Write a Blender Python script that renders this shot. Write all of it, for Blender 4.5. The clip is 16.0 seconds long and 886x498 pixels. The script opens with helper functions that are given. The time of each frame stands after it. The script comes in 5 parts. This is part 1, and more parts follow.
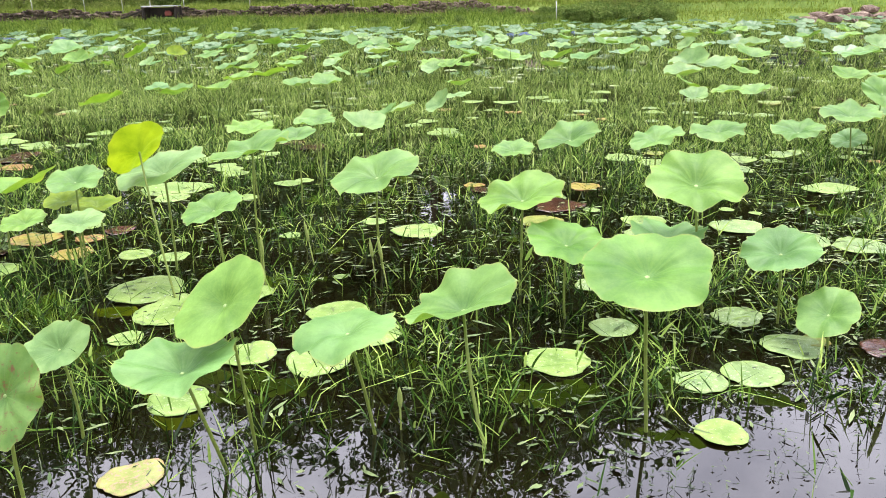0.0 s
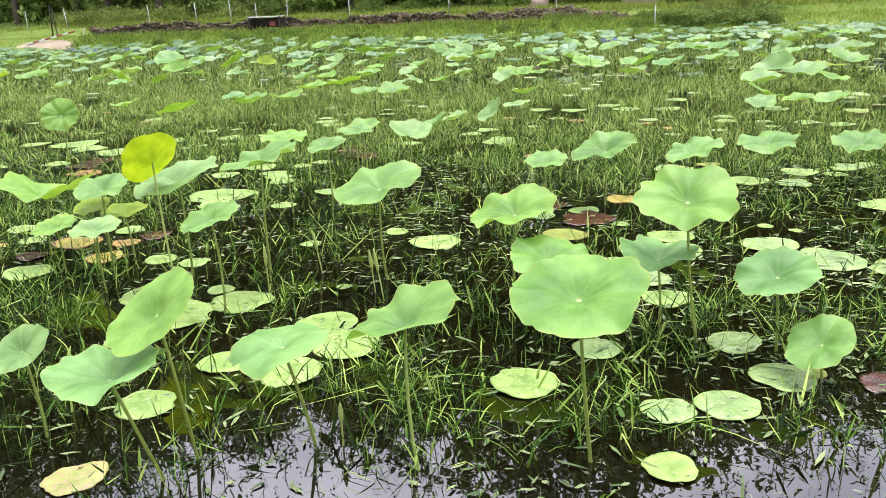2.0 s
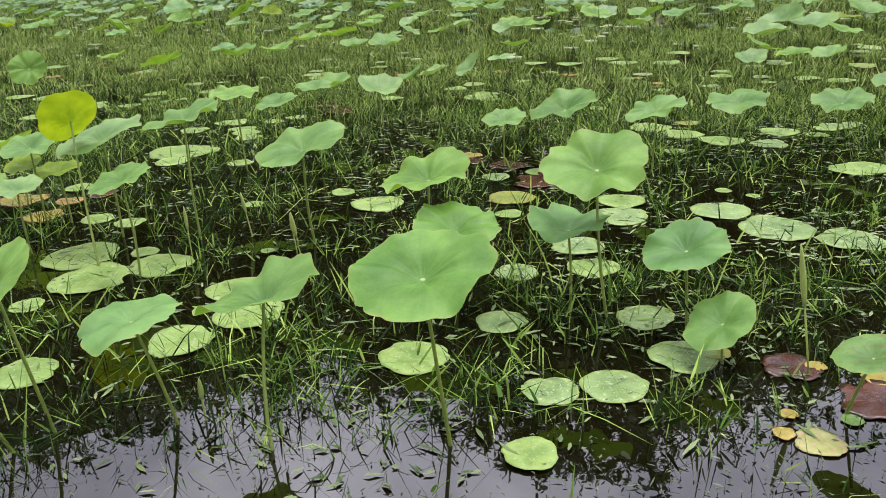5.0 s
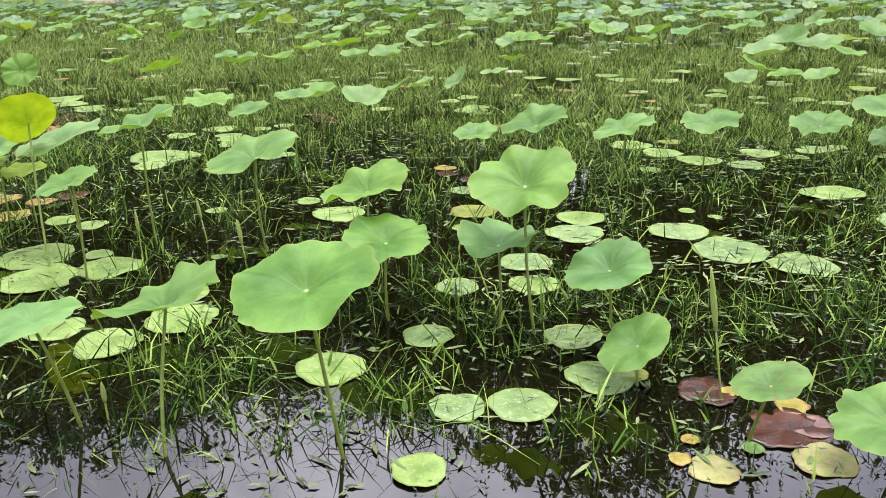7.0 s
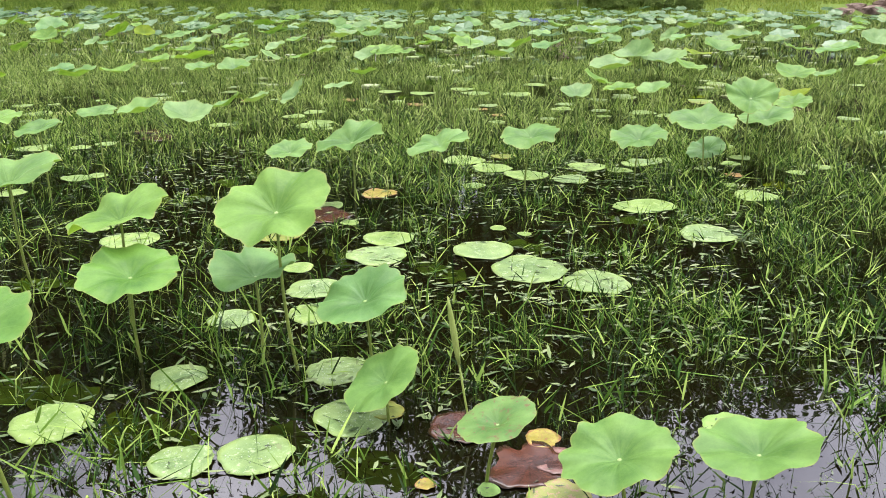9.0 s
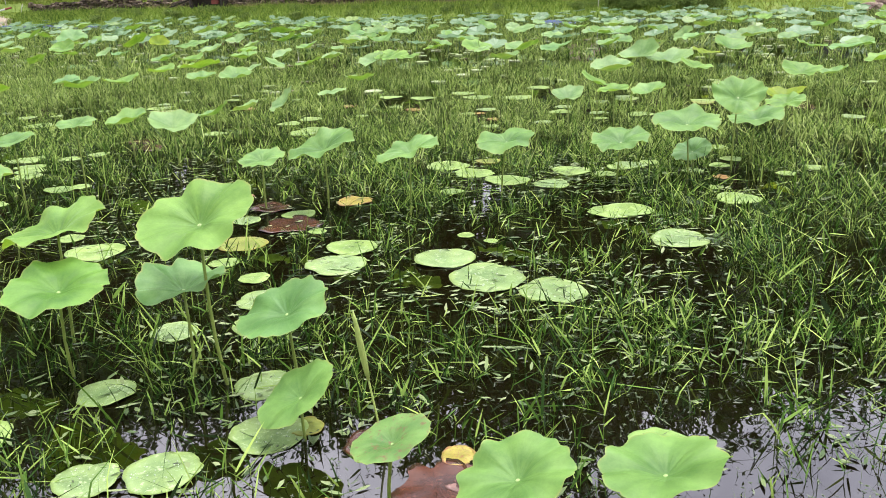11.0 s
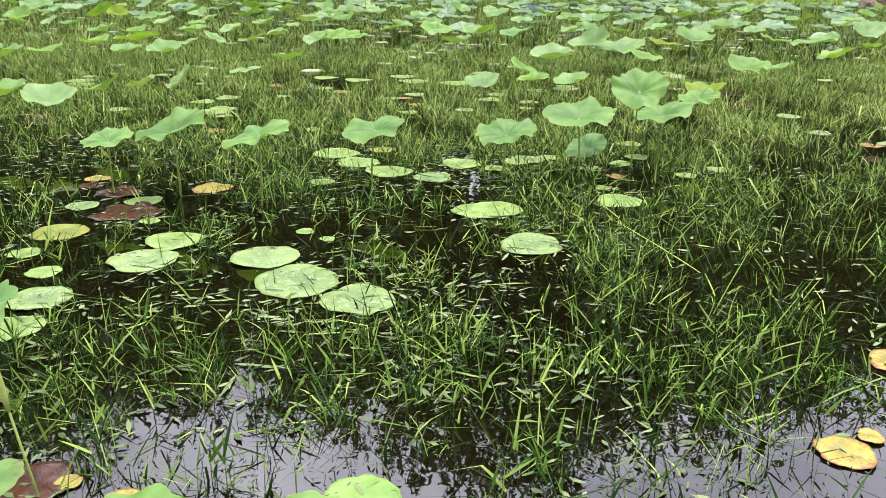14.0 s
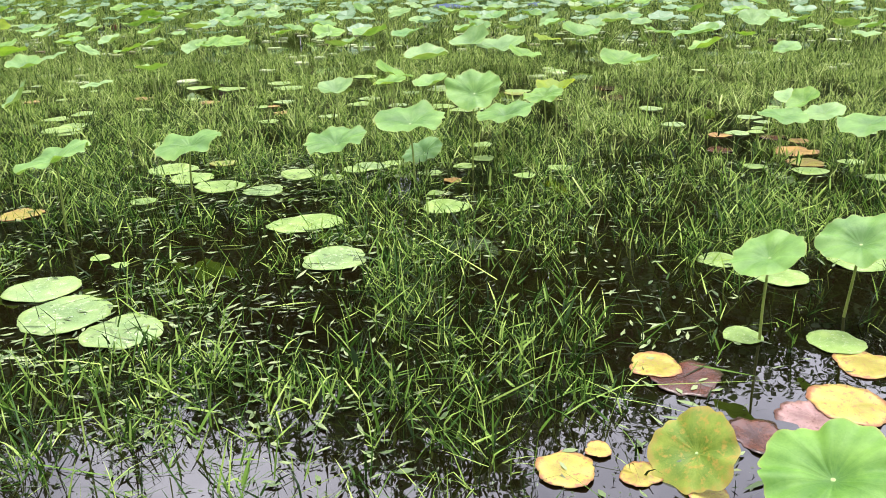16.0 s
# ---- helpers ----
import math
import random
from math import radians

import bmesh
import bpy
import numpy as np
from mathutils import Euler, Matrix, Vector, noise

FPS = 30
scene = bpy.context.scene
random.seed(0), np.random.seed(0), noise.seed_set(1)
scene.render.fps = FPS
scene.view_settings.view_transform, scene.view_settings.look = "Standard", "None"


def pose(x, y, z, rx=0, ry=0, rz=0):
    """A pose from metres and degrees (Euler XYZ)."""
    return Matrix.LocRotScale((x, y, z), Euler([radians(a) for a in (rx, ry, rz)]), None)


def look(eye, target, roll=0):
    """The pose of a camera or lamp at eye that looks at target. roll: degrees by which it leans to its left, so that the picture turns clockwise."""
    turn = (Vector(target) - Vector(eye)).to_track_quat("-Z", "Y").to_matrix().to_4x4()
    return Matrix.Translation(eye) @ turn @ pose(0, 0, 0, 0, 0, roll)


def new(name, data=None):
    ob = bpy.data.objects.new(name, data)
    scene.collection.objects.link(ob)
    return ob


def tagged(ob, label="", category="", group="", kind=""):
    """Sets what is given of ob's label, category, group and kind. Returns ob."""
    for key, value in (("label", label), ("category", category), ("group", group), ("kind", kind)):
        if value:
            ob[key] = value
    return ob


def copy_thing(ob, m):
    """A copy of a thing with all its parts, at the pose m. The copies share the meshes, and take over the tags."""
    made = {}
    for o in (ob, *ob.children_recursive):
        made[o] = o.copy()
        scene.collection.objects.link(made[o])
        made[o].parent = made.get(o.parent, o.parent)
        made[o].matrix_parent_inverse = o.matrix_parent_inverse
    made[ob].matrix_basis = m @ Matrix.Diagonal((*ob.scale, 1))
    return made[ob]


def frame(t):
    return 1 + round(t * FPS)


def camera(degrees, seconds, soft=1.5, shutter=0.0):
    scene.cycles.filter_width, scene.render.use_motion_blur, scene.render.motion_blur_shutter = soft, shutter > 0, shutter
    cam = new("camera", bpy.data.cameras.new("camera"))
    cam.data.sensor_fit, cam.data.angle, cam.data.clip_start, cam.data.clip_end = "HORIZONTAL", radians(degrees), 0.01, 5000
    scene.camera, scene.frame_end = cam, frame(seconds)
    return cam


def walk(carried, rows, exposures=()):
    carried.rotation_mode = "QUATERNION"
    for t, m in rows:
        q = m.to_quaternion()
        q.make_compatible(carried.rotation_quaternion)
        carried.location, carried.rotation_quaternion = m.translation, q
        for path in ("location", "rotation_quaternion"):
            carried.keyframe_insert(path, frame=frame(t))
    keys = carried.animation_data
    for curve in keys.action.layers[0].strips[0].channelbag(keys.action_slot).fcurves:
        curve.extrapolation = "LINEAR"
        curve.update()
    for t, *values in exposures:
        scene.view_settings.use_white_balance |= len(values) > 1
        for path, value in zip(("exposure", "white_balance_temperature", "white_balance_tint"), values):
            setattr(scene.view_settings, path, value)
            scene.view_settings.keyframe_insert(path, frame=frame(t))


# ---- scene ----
cam = camera(59.0, 16.0, soft=1.0)
PATH = [
    (0, (0.363, -0.375, 1.682), (0.079, 1.510, 1.078), -1.33),
    (0.5, (0.529, -0.285, 1.657), (0.140, 1.583, 1.057), -1.30),
    (1, (0.709, -0.239, 1.683), (0.198, 1.596, 1.076), -1.59),
    (1.5, (0.848, -0.213, 1.682), (0.281, 1.610, 1.087), -1.25),
    (2, (0.969, -0.189, 1.691), (0.434, 1.648, 1.109), -2.31),
    (2.5, (1.042, -0.127, 1.662), (0.592, 1.736, 1.090), -2.02),
    (3, (1.173, -0.046, 1.649), (0.747, 1.806, 1.026), -1.52),
    (3.2, (1.218, -0.016, 1.655), (0.774, 1.821, 0.999), -2.00),
    (5.3, (1.560, 0.189, 1.689), (0.943, 1.959, 0.992), -1.88),
    (5.5, (1.577, 0.198, 1.688), (0.944, 1.969, 1.006), -1.34),
    (6, (1.683, 0.220, 1.690), (0.996, 1.978, 1.027), -0.43),
    (6.5, (1.847, 0.251, 1.685), (1.121, 1.993, 1.022), -1.46),
    (7, (1.954, 0.328, 1.677), (1.303, 2.099, 1.012), -1.17),
    (7.5, (2.069, 0.465, 1.642), (1.504, 2.266, 0.980), 0.37),
    (8, (2.241, 0.603, 1.645), (1.762, 2.427, 0.978), -0.58),
    (8.5, (2.364, 0.689, 1.642), (1.970, 2.529, 0.963), -1.02),
    (9, (2.502, 0.759, 1.658), (2.096, 2.610, 1.019), -0.31),
    (9.2, (2.544, 0.773, 1.673), (2.118, 2.630, 1.065), -0.18),
    (11.3, (2.964, 1.048, 1.646), (2.482, 2.879, 1.001), -1.77),
    (11.5, (2.993, 1.127, 1.643), (2.517, 2.952, 0.979), -1.69),
    (12, (3.124, 1.244, 1.646), (2.627, 3.060, 0.971), -1.29),
    (12.5, (3.328, 1.377, 1.633), (2.838, 3.196, 0.963), -0.93),
    (13, (3.586, 1.486, 1.642), (3.133, 3.317, 0.980), -0.42),
    (13.5, (3.722, 1.563, 1.628), (3.307, 3.405, 0.971), -0.43),
    (14, (3.809, 1.650, 1.600), (3.337, 3.474, 0.931), 0.50),
    (14.5, (3.971, 1.761, 1.620), (3.464, 3.574, 0.944), 0.94),
    (15, (4.133, 1.850, 1.643), (3.754, 3.695, 0.970), 0.06),
    (15.5, (4.346, 1.921, 1.625), (4.034, 3.781, 0.959), -0.60),
    (16, (4.600, 2.009, 1.623), (4.269, 3.864, 0.951), -1.26),
]
EXPOSURES = [(0, 1.38), (2.5, 1.38), (3.2, 1.32), (5.5, 0.64), (6.5, 1.00), (7.5, 1.03), (9, 1.13), (11.5, 1.16), (12.5, 1.13), (14.5, 1.17), (15.5, 1.20), (16, 1.33)]
walk(cam, [(t, look(eye, target, roll)) for t, eye, target, roll in PATH], EXPOSURES)

# ---- world, sun, exposure ----
world = bpy.data.worlds.new("overcast")
scene.world = world
world.use_nodes = True
wn, wl = world.node_tree.nodes, world.node_tree.links
wn.clear()
w_out, w_bg = wn.new("ShaderNodeOutputWorld"), wn.new("ShaderNodeBackground")
w_sky = wn.new("ShaderNodeTexSky")
w_sky.sky_type, w_sky.sun_disc = "NISHITA", False
w_sky.sun_elevation, w_sky.sun_rotation = radians(74), radians(13)
w_dim = wn.new("ShaderNodeMix"); w_dim.data_type, w_dim.blend_type = "RGBA", "MULTIPLY"
w_dim.inputs["Factor"].default_value = 1.0
w_dim.inputs["B"].default_value = (0.10, 0.10, 0.10, 1)
w_co = wn.new("ShaderNodeTexCoord")
w_cloud = wn.new("ShaderNodeTexNoise")
w_cloud.inputs["Scale"].default_value, w_cloud.inputs["Detail"].default_value = 3.4, 6.0
w_ramp = wn.new("ShaderNodeValToRGB")
w_ramp.color_ramp.elements[0].position, w_ramp.color_ramp.elements[1].position = 0.36, 0.64
w_ramp.color_ramp.elements[0].color = (0.69, 0.67, 0.80, 1)
w_ramp.color_ramp.elements[1].color = (1.64, 1.59, 1.76, 1)
w_mix = wn.new("ShaderNodeMix"); w_mix.data_type = "RGBA"
w_mix.inputs["Factor"].default_value = 0.85
wl.new(w_sky.outputs["Color"], w_dim.inputs["A"])
wl.new(w_co.outputs["Generated"], w_cloud.inputs["Vector"])
wl.new(w_cloud.outputs["Fac"], w_ramp.inputs["Fac"])
wl.new(w_dim.outputs["Result"], w_mix.inputs["A"])
wl.new(w_ramp.outputs["Color"], w_mix.inputs["B"])
w_near = wn.new("ShaderNodeVectorMath"); w_near.operation = "DOT_PRODUCT"
w_near.inputs[1].default_value = (0.085, 0.396, 0.914)
w_glow = wn.new("ShaderNodeMapRange")
w_glow.inputs["From Min"].default_value, w_glow.inputs["From Max"].default_value = 0.1, 0.95
w_glow.inputs["To Min"].default_value, w_glow.inputs["To Max"].default_value = 0.50, 1.62
w_all = wn.new("ShaderNodeMix"); w_all.data_type, w_all.blend_type = "RGBA", "MULTIPLY"
w_all.inputs["Factor"].default_value = 1.0
wl.new(w_co.outputs["Generated"], w_near.inputs[0])
wl.new(w_near.outputs["Value"], w_glow.inputs["Value"])
wl.new(w_mix.outputs["Result"], w_all.inputs["A"])
wl.new(w_glow.outputs["Result"], w_all.inputs["B"])
wl.new(w_all.outputs["Result"], w_bg.inputs["Color"])
w_bg.inputs["Strength"].default_value = 1.15
wl.new(w_bg.outputs["Background"], w_out.inputs["Surface"])

sun = new("sun", bpy.data.lights.new("sun", "SUN"))
sun.data.energy, sun.data.angle, sun.data.color = 1.8, radians(25), (1.0, 0.97, 0.91)
sun.matrix_world = look((0, 0, 30), (-2.0, -8.5, 0))


# ---- materials ----
def mat(name):
    m = bpy.data.materials.new(name)
    m.use_nodes = True
    m.node_tree.nodes.clear()
    out = m.node_tree.nodes.new("ShaderNodeOutputMaterial")
    bs = m.node_tree.nodes.new("ShaderNodeBsdfPrincipled")
    m.node_tree.links.new(bs.outputs["BSDF"], out.inputs["Surface"])
    return m, m.node_tree.nodes, m.node_tree.links, bs, out


def ramp(nodes, links, src, stops):
    r = nodes.new("ShaderNodeValToRGB")
    e = r.color_ramp.elements
    while len(e) < len(stops):
        e.new(0.5)
    for k, (p, c) in enumerate(stops):
        e[k].position, e[k].color = p, (*c, 1)
    links.new(src, r.inputs["Fac"])
    return r.outputs["Color"]


def noise_tex(nodes, links, vec, scale, detail=4.0, rough=0.55):
    n = nodes.new("ShaderNodeTexNoise")
    n.inputs["Scale"].default_value, n.inputs["Detail"].default_value, n.inputs["Roughness"].default_value = scale, detail, rough
    if vec is not None:
        links.new(vec, n.inputs["Vector"])
    return n.outputs["Fac"]


def math_node(nodes, links, op, a, b=None, clamp=False):
    n = nodes.new("ShaderNodeMath")
    n.operation, n.use_clamp = op, clamp
    for k, v in enumerate((a, b)):
        if v is None:
            continue
        if isinstance(v, (int, float)):
            n.inputs[k].default_value = v
        else:
            links.new(v, n.inputs[k])
    return n.outputs[0]


def mix_col(nodes, links, fac, a, b, blend="MIX"):
    n = nodes.new("ShaderNodeMix")
    n.data_type, n.blend_type = "RGBA", blend
    for key, v in (("Factor", fac), ("A", a), ("B", b)):
        if isinstance(v, (int, float)):
            n.inputs[key].default_value = v
        elif isinstance(v, tuple):
            n.inputs[key].default_value = (*v, 1)
        else:
            links.new(v, n.inputs[key])
    return n.outputs["Result"]


def bump(nodes, links, height, bs, strength=0.3, distance=0.01):
    b = nodes.new("ShaderNodeBump")
    b.inputs["Strength"].default_value, b.inputs["Distance"].default_value = strength, distance
    links.new(height, b.inputs["Height"])
    links.new(b.outputs["Normal"], bs.inputs["Normal"])


def coords(nodes, links, which="Object"):
    tc = nodes.new("ShaderNodeTexCoord")
    info = nodes.new("ShaderNodeObjectInfo")
    add = nodes.new("ShaderNodeVectorMath")
    add.operation = "ADD"
    scl = nodes.new("ShaderNodeVectorMath")
    scl.operation = "SCALE"
    scl.inputs[0].default_value = (37.0, 19.0, 5.0)
    links.new(info.outputs["Random"], scl.inputs["Scale"])
    links.new(tc.outputs[which], add.inputs[0])
    links.new(scl.outputs[0], add.inputs[1])
    return tc.outputs[which], add.outputs[0], info.outputs["Random"]


def leaf_material(name, dark, light, vein, rim=None, blotch=None, amount=0.0, drops=0.0, rough=0.5, glow=0.26):
    """A leaf of unit radius: veins run out from the middle, colour varies from leaf to leaf, rim and blotches wither;
    on wet pads the pale blotches are painted sky gloss.
    """
    m, N, L, bs, out = mat(name)
    raw, shifted, rnd = coords(N, L)
    sep = N.new("ShaderNodeSeparateXYZ")
    L.new(raw, sep.inputs[0])
    x, y = sep.outputs[0], sep.outputs[1]
    rad = math_node(N, L, "SQRT", math_node(N, L, "ADD", math_node(N, L, "MULTIPLY", x, x), math_node(N, L, "MULTIPLY", y, y)))
    ang = math_node(N, L, "ARCTAN2", y, x)
    wob = math_node(N, L, "MULTIPLY", noise_tex(N, L, shifted, 3.0, 2.0), 0.22)
    ray = math_node(N, L, "FRACT", math_node(N, L, "MULTIPLY", math_node(N, L, "ADD", ang, wob), 20 / (2 * math.pi)))
    off = math_node(N, L, "ABSOLUTE", math_node(N, L, "SUBTRACT", ray, 0.5))
    line = math_node(N, L, "SUBTRACT", 1.0, math_node(N, L, "MULTIPLY", math_node(N, L, "MULTIPLY", off, rad), 26.0), True)
    fork = math_node(N, L, "FRACT", math_node(N, L, "MULTIPLY", math_node(N, L, "ADD", ang, math_node(N, L, "MULTIPLY", wob, 1.7)), 46 / (2 * math.pi)))
    fork = math_node(N, L, "ABSOLUTE", math_node(N, L, "SUBTRACT", fork, 0.5))
    fork = math_node(N, L, "SUBTRACT", 1.0, math_node(N, L, "MULTIPLY", math_node(N, L, "MULTIPLY", fork, rad), 34.0), True)
    fork = math_node(N, L, "MULTIPLY", fork, math_node(N, L, "MULTIPLY", math_node(N, L, "SUBTRACT", rad, 0.45), 1.2, True))
    lines = math_node(N, L, "MAXIMUM", line, math_node(N, L, "MULTIPLY", fork, 0.7))
    big = noise_tex(N, L, shifted, 1.6, 3.0)
    fine = noise_tex(N, L, shifted, 22.0, 5.0, 0.65)
    tone = math_node(N, L, "ADD", math_node(N, L, "MULTIPLY", big, 0.70), math_node(N, L, "MULTIPLY", fine, 0.2))
    way = N.new("ShaderNodeVectorMath")
    way.operation = "NORMALIZE"
    L.new(raw, way.inputs[0])
    spin = N.new("ShaderNodeVectorMath")
    spin.operation = "ADD"
    L.new(way.outputs[0], spin.inputs[0])
    L.new(rnd, spin.inputs[1])
    streak = noise_tex(N, L, spin.outputs[0], 5.5, 3.0, 0.6)
    near = math_node(N, L, "SUBTRACT", 1.15, rad, True)
    tone = math_node(N, L, "ADD", tone, math_node(N, L, "MULTIPLY", math_node(N, L, "MULTIPLY", math_node(N, L, "SUBTRACT", streak, 0.35), near), 0.36))
    tone = math_node(N, L, "ADD", tone, math_node(N, L, "MULTIPLY", math_node(N, L, "SUBTRACT", rad, 0.6), 0.26))
    tone = math_node(N, L, "ADD", tone, math_node(N, L, "MULTIPLY", math_node(N, L, "SUBTRACT", rnd, 0.5), 0.12))
    lit = 0.98 if glow > 0.2 else 0.96
    col = ramp(N, L, tone, [(0.32, tuple(0.82 * lit * c for c in dark)), (0.50, tuple(0.5 * lit * (a + b) for a, b in zip(dark, light))), (0.68, tuple(1.13 * lit * c for c in light))])
    warm = math_node(N, L, "MULTIPLY", math_node(N, L, "SUBTRACT", noise_tex(N, L, shifted, 1.1, 3.0), 0.42), 3.2, True)
    col = mix_col(N, L, math_node(N, L, "MULTIPLY", warm, 0.25), col, mix_col(N, L, 1.0, col, (1.25, 1.06, 0.66), "MULTIPLY"))
    col = mix_col(N, L, math_node(N, L, "MULTIPLY", lines, 0.075), col, vein)
    if glow > 0.2:
        out_at = N.new("ShaderNodeAttribute")
        out_at.attribute_name = "outward"
        dry = math_node(N, L, "MULTIPLY", math_node(N, L, "SUBTRACT", out_at.outputs["Fac"], 0.955), 22.0, True)
        dry = math_node(N, L, "MULTIPLY", dry, math_node(N, L, "MULTIPLY", math_node(N, L, "SUBTRACT", noise_tex(N, L, shifted, 3.2, 3.0), 0.36), 3.5, True))
        col = mix_col(N, L, math_node(N, L, "MULTIPLY", dry, 0.75), col, (0.27, 0.25, 0.075))
    if rim:
        edge = math_node(N, L, "ADD", rad, math_node(N, L, "MULTIPLY", math_node(N, L, "SUBTRACT", noise_tex(N, L, shifted, 4.5, 4.0), 0.5), 0.5))
        edge = math_node(N, L, "MULTIPLY", math_node(N, L, "SUBTRACT", edge, 0.84), 6.0, True)
        col = mix_col(N, L, edge, col, rim)
    if blotch:
        spot = noise_tex(N, L, shifted, 5.5, 6.0, 0.7)
        spot = math_node(N, L, "MULTIPLY", math_node(N, L, "SUBTRACT", spot, 0.62 - 0.2 * amount), 9.0, True)
        col = mix_col(N, L, spot, col, blotch)
    bs.inputs["Roughness"].default_value = rough
    bs.inputs["Sheen Weight"].default_value, bs.inputs["Sheen Roughness"].default_value = 0.06, 0.32
    bs.inputs["Specular IOR Level"].default_value = 0.25 if glow else 0.4
    bs.inputs["Sheen Tint"].default_value = (0.88, 1.0, 0.82, 1)
    if drops:
        v = N.new("ShaderNodeTexVoronoi")
        v.inputs["Scale"].default_value = 11.0
        L.new(shifted, v.inputs["Vector"])
        dot = math_node(N, L, "MULTIPLY", math_node(N, L, "SUBTRACT", drops, v.outputs["Distance"]), 22.0, True)
        # Pale dots put the glint of the drops into the colour.
        col = mix_col(N, L, math_node(N, L, "MULTIPLY", dot, 0.45), col, (0.55, 0.66, 0.55))
        L.new(math_node(N, L, "SUBTRACT", rough, math_node(N, L, "MULTIPLY", dot, rough - 0.12)), bs.inputs["Roughness"])
    L.new(col, bs.inputs["Base Color"])
    hgt = math_node(N, L, "ADD", math_node(N, L, "MULTIPLY", lines, -0.6), math_node(N, L, "MULTIPLY", fine, 0.5))
    bump(N, L, hgt, bs, 0.12, 0.02)
    tr = N.new("ShaderNodeBsdfTranslucent")
    L.new(mix_col(N, L, 1.0, col, (1.5, 1.4, 0.45), "MULTIPLY"), tr.inputs["Color"])
    mx = N.new("ShaderNodeMixShader")
    mx.inputs[0].default_value = glow
    L.new(bs.outputs[0], mx.inputs[1])
    L.new(tr.outputs[0], mx.inputs[2])
    L.new(mx.outputs[0], out.inputs["Surface"])
    return m


LEAF = {
    "green": leaf_material("leaf_green", (0.076, 0.182, 0.034), (0.146, 0.268, 0.066), (0.185, 0.29, 0.11), glow=0.30),
    "big": leaf_material("leaf_full_green", (0.060, 0.170, 0.020), (0.135, 0.268, 0.048), (0.16, 0.275, 0.085), glow=0.30),
    "blue": leaf_material("leaf_dusty_green", (0.080, 0.195, 0.046), (0.145, 0.275, 0.084), (0.19, 0.30, 0.12), glow=0.26),
    "lime": leaf_material("leaf_lime", (0.092, 0.210, 0.026), (0.170, 0.302, 0.060), (0.20, 0.31, 0.09), glow=0.32),
    "pale": leaf_material("leaf_pale", (0.110, 0.220, 0.060), (0.180, 0.290, 0.098), (0.21, 0.31, 0.13)),
    "yellow": leaf_material("leaf_yellow_green", (0.125, 0.225, 0.008), (0.215, 0.300, 0.022), (0.24, 0.31, 0.03), glow=0.45),
    "spotted": leaf_material("leaf_spotted", (0.077, 0.176, 0.039), (0.142, 0.249, 0.069), (0.172, 0.275, 0.103), blotch=(0.150, 0.085, 0.045), amount=0.40),
    "old": leaf_material("leaf_ageing", (0.070, 0.150, 0.010), (0.200, 0.250, 0.035), (0.16, 0.23, 0.04), rim=(0.24, 0.21, 0.045), blotch=(0.27, 0.20, 0.035), amount=0.5),
}
PAD = {
    "fresh": leaf_material("pad_fresh", (0.125, 0.218, 0.040), (0.200, 0.285, 0.078), (0.20, 0.28, 0.11), blotch=(0.26, 0.31, 0.16), amount=0.35, rough=0.48, glow=0.06),
    "green": leaf_material("pad_green", (0.112, 0.219, 0.043), (0.172, 0.275, 0.073), (0.189, 0.292, 0.095), rough=0.48, glow=0.06),
    # Pale blotches paint the sky's gloss on the wet leaf.
    "frosty": leaf_material("pad_wet", (0.120, 0.200, 0.062), (0.190, 0.268, 0.100), (0.25, 0.31, 0.14), rim=(0.19, 0.27, 0.07), blotch=(0.31, 0.38, 0.21), amount=0.34, drops=0.13, rough=0.42, glow=0.05),
    "olive": leaf_material("pad_olive", (0.129, 0.159, 0.024), (0.189, 0.219, 0.043), (0.198, 0.232, 0.052), rim=(0.189, 0.155, 0.026), rough=0.45, glow=0.05),
    "yellow": leaf_material("pad_yellow", (0.235, 0.210, 0.032), (0.325, 0.280, 0.066), (0.33, 0.30, 0.09), rim=(0.25, 0.115, 0.055), blotch=(0.20, 0.085, 0.050), amount=0.45, rough=0.32, glow=0.08),
    # Sky mirrored on a wet brown leaf, put into the base colour as pink.
    "pink": leaf_material("pad_sky_pink", (0.150, 0.080, 0.070), (0.230, 0.140, 0.125), (0.20, 0.12, 0.11), rim=(0.09, 0.045, 0.035), blotch=(0.085, 0.040, 0.030), amount=0.35, rough=0.25, glow=0.0),
    "fading": leaf_material("pad_fading", (0.190, 0.230, 0.050), (0.285, 0.300, 0.110), (0.284, 0.327, 0.112), rim=(0.284, 0.267, 0.086), blotch=(0.350, 0.190, 0.165), amount=0.55, rough=0.4, glow=0.06),
    "orange": leaf_material("pad_orange", (0.189, 0.103, 0.024), (0.292, 0.185, 0.047), (0.267, 0.181, 0.060), rim=(0.120, 0.052, 0.022), blotch=(0.095, 0.039, 0.017), amount=0.25, rough=0.45, glow=0.05),
    "brown": leaf_material("pad_brown", (0.032, 0.010, 0.006), (0.070, 0.024, 0.013), (0.08, 0.036, 0.02), rim=(0.025, 0.012, 0.006), blotch=(0.11, 0.045, 0.025), amount=0.2, rough=0.2, glow=0.0),
}


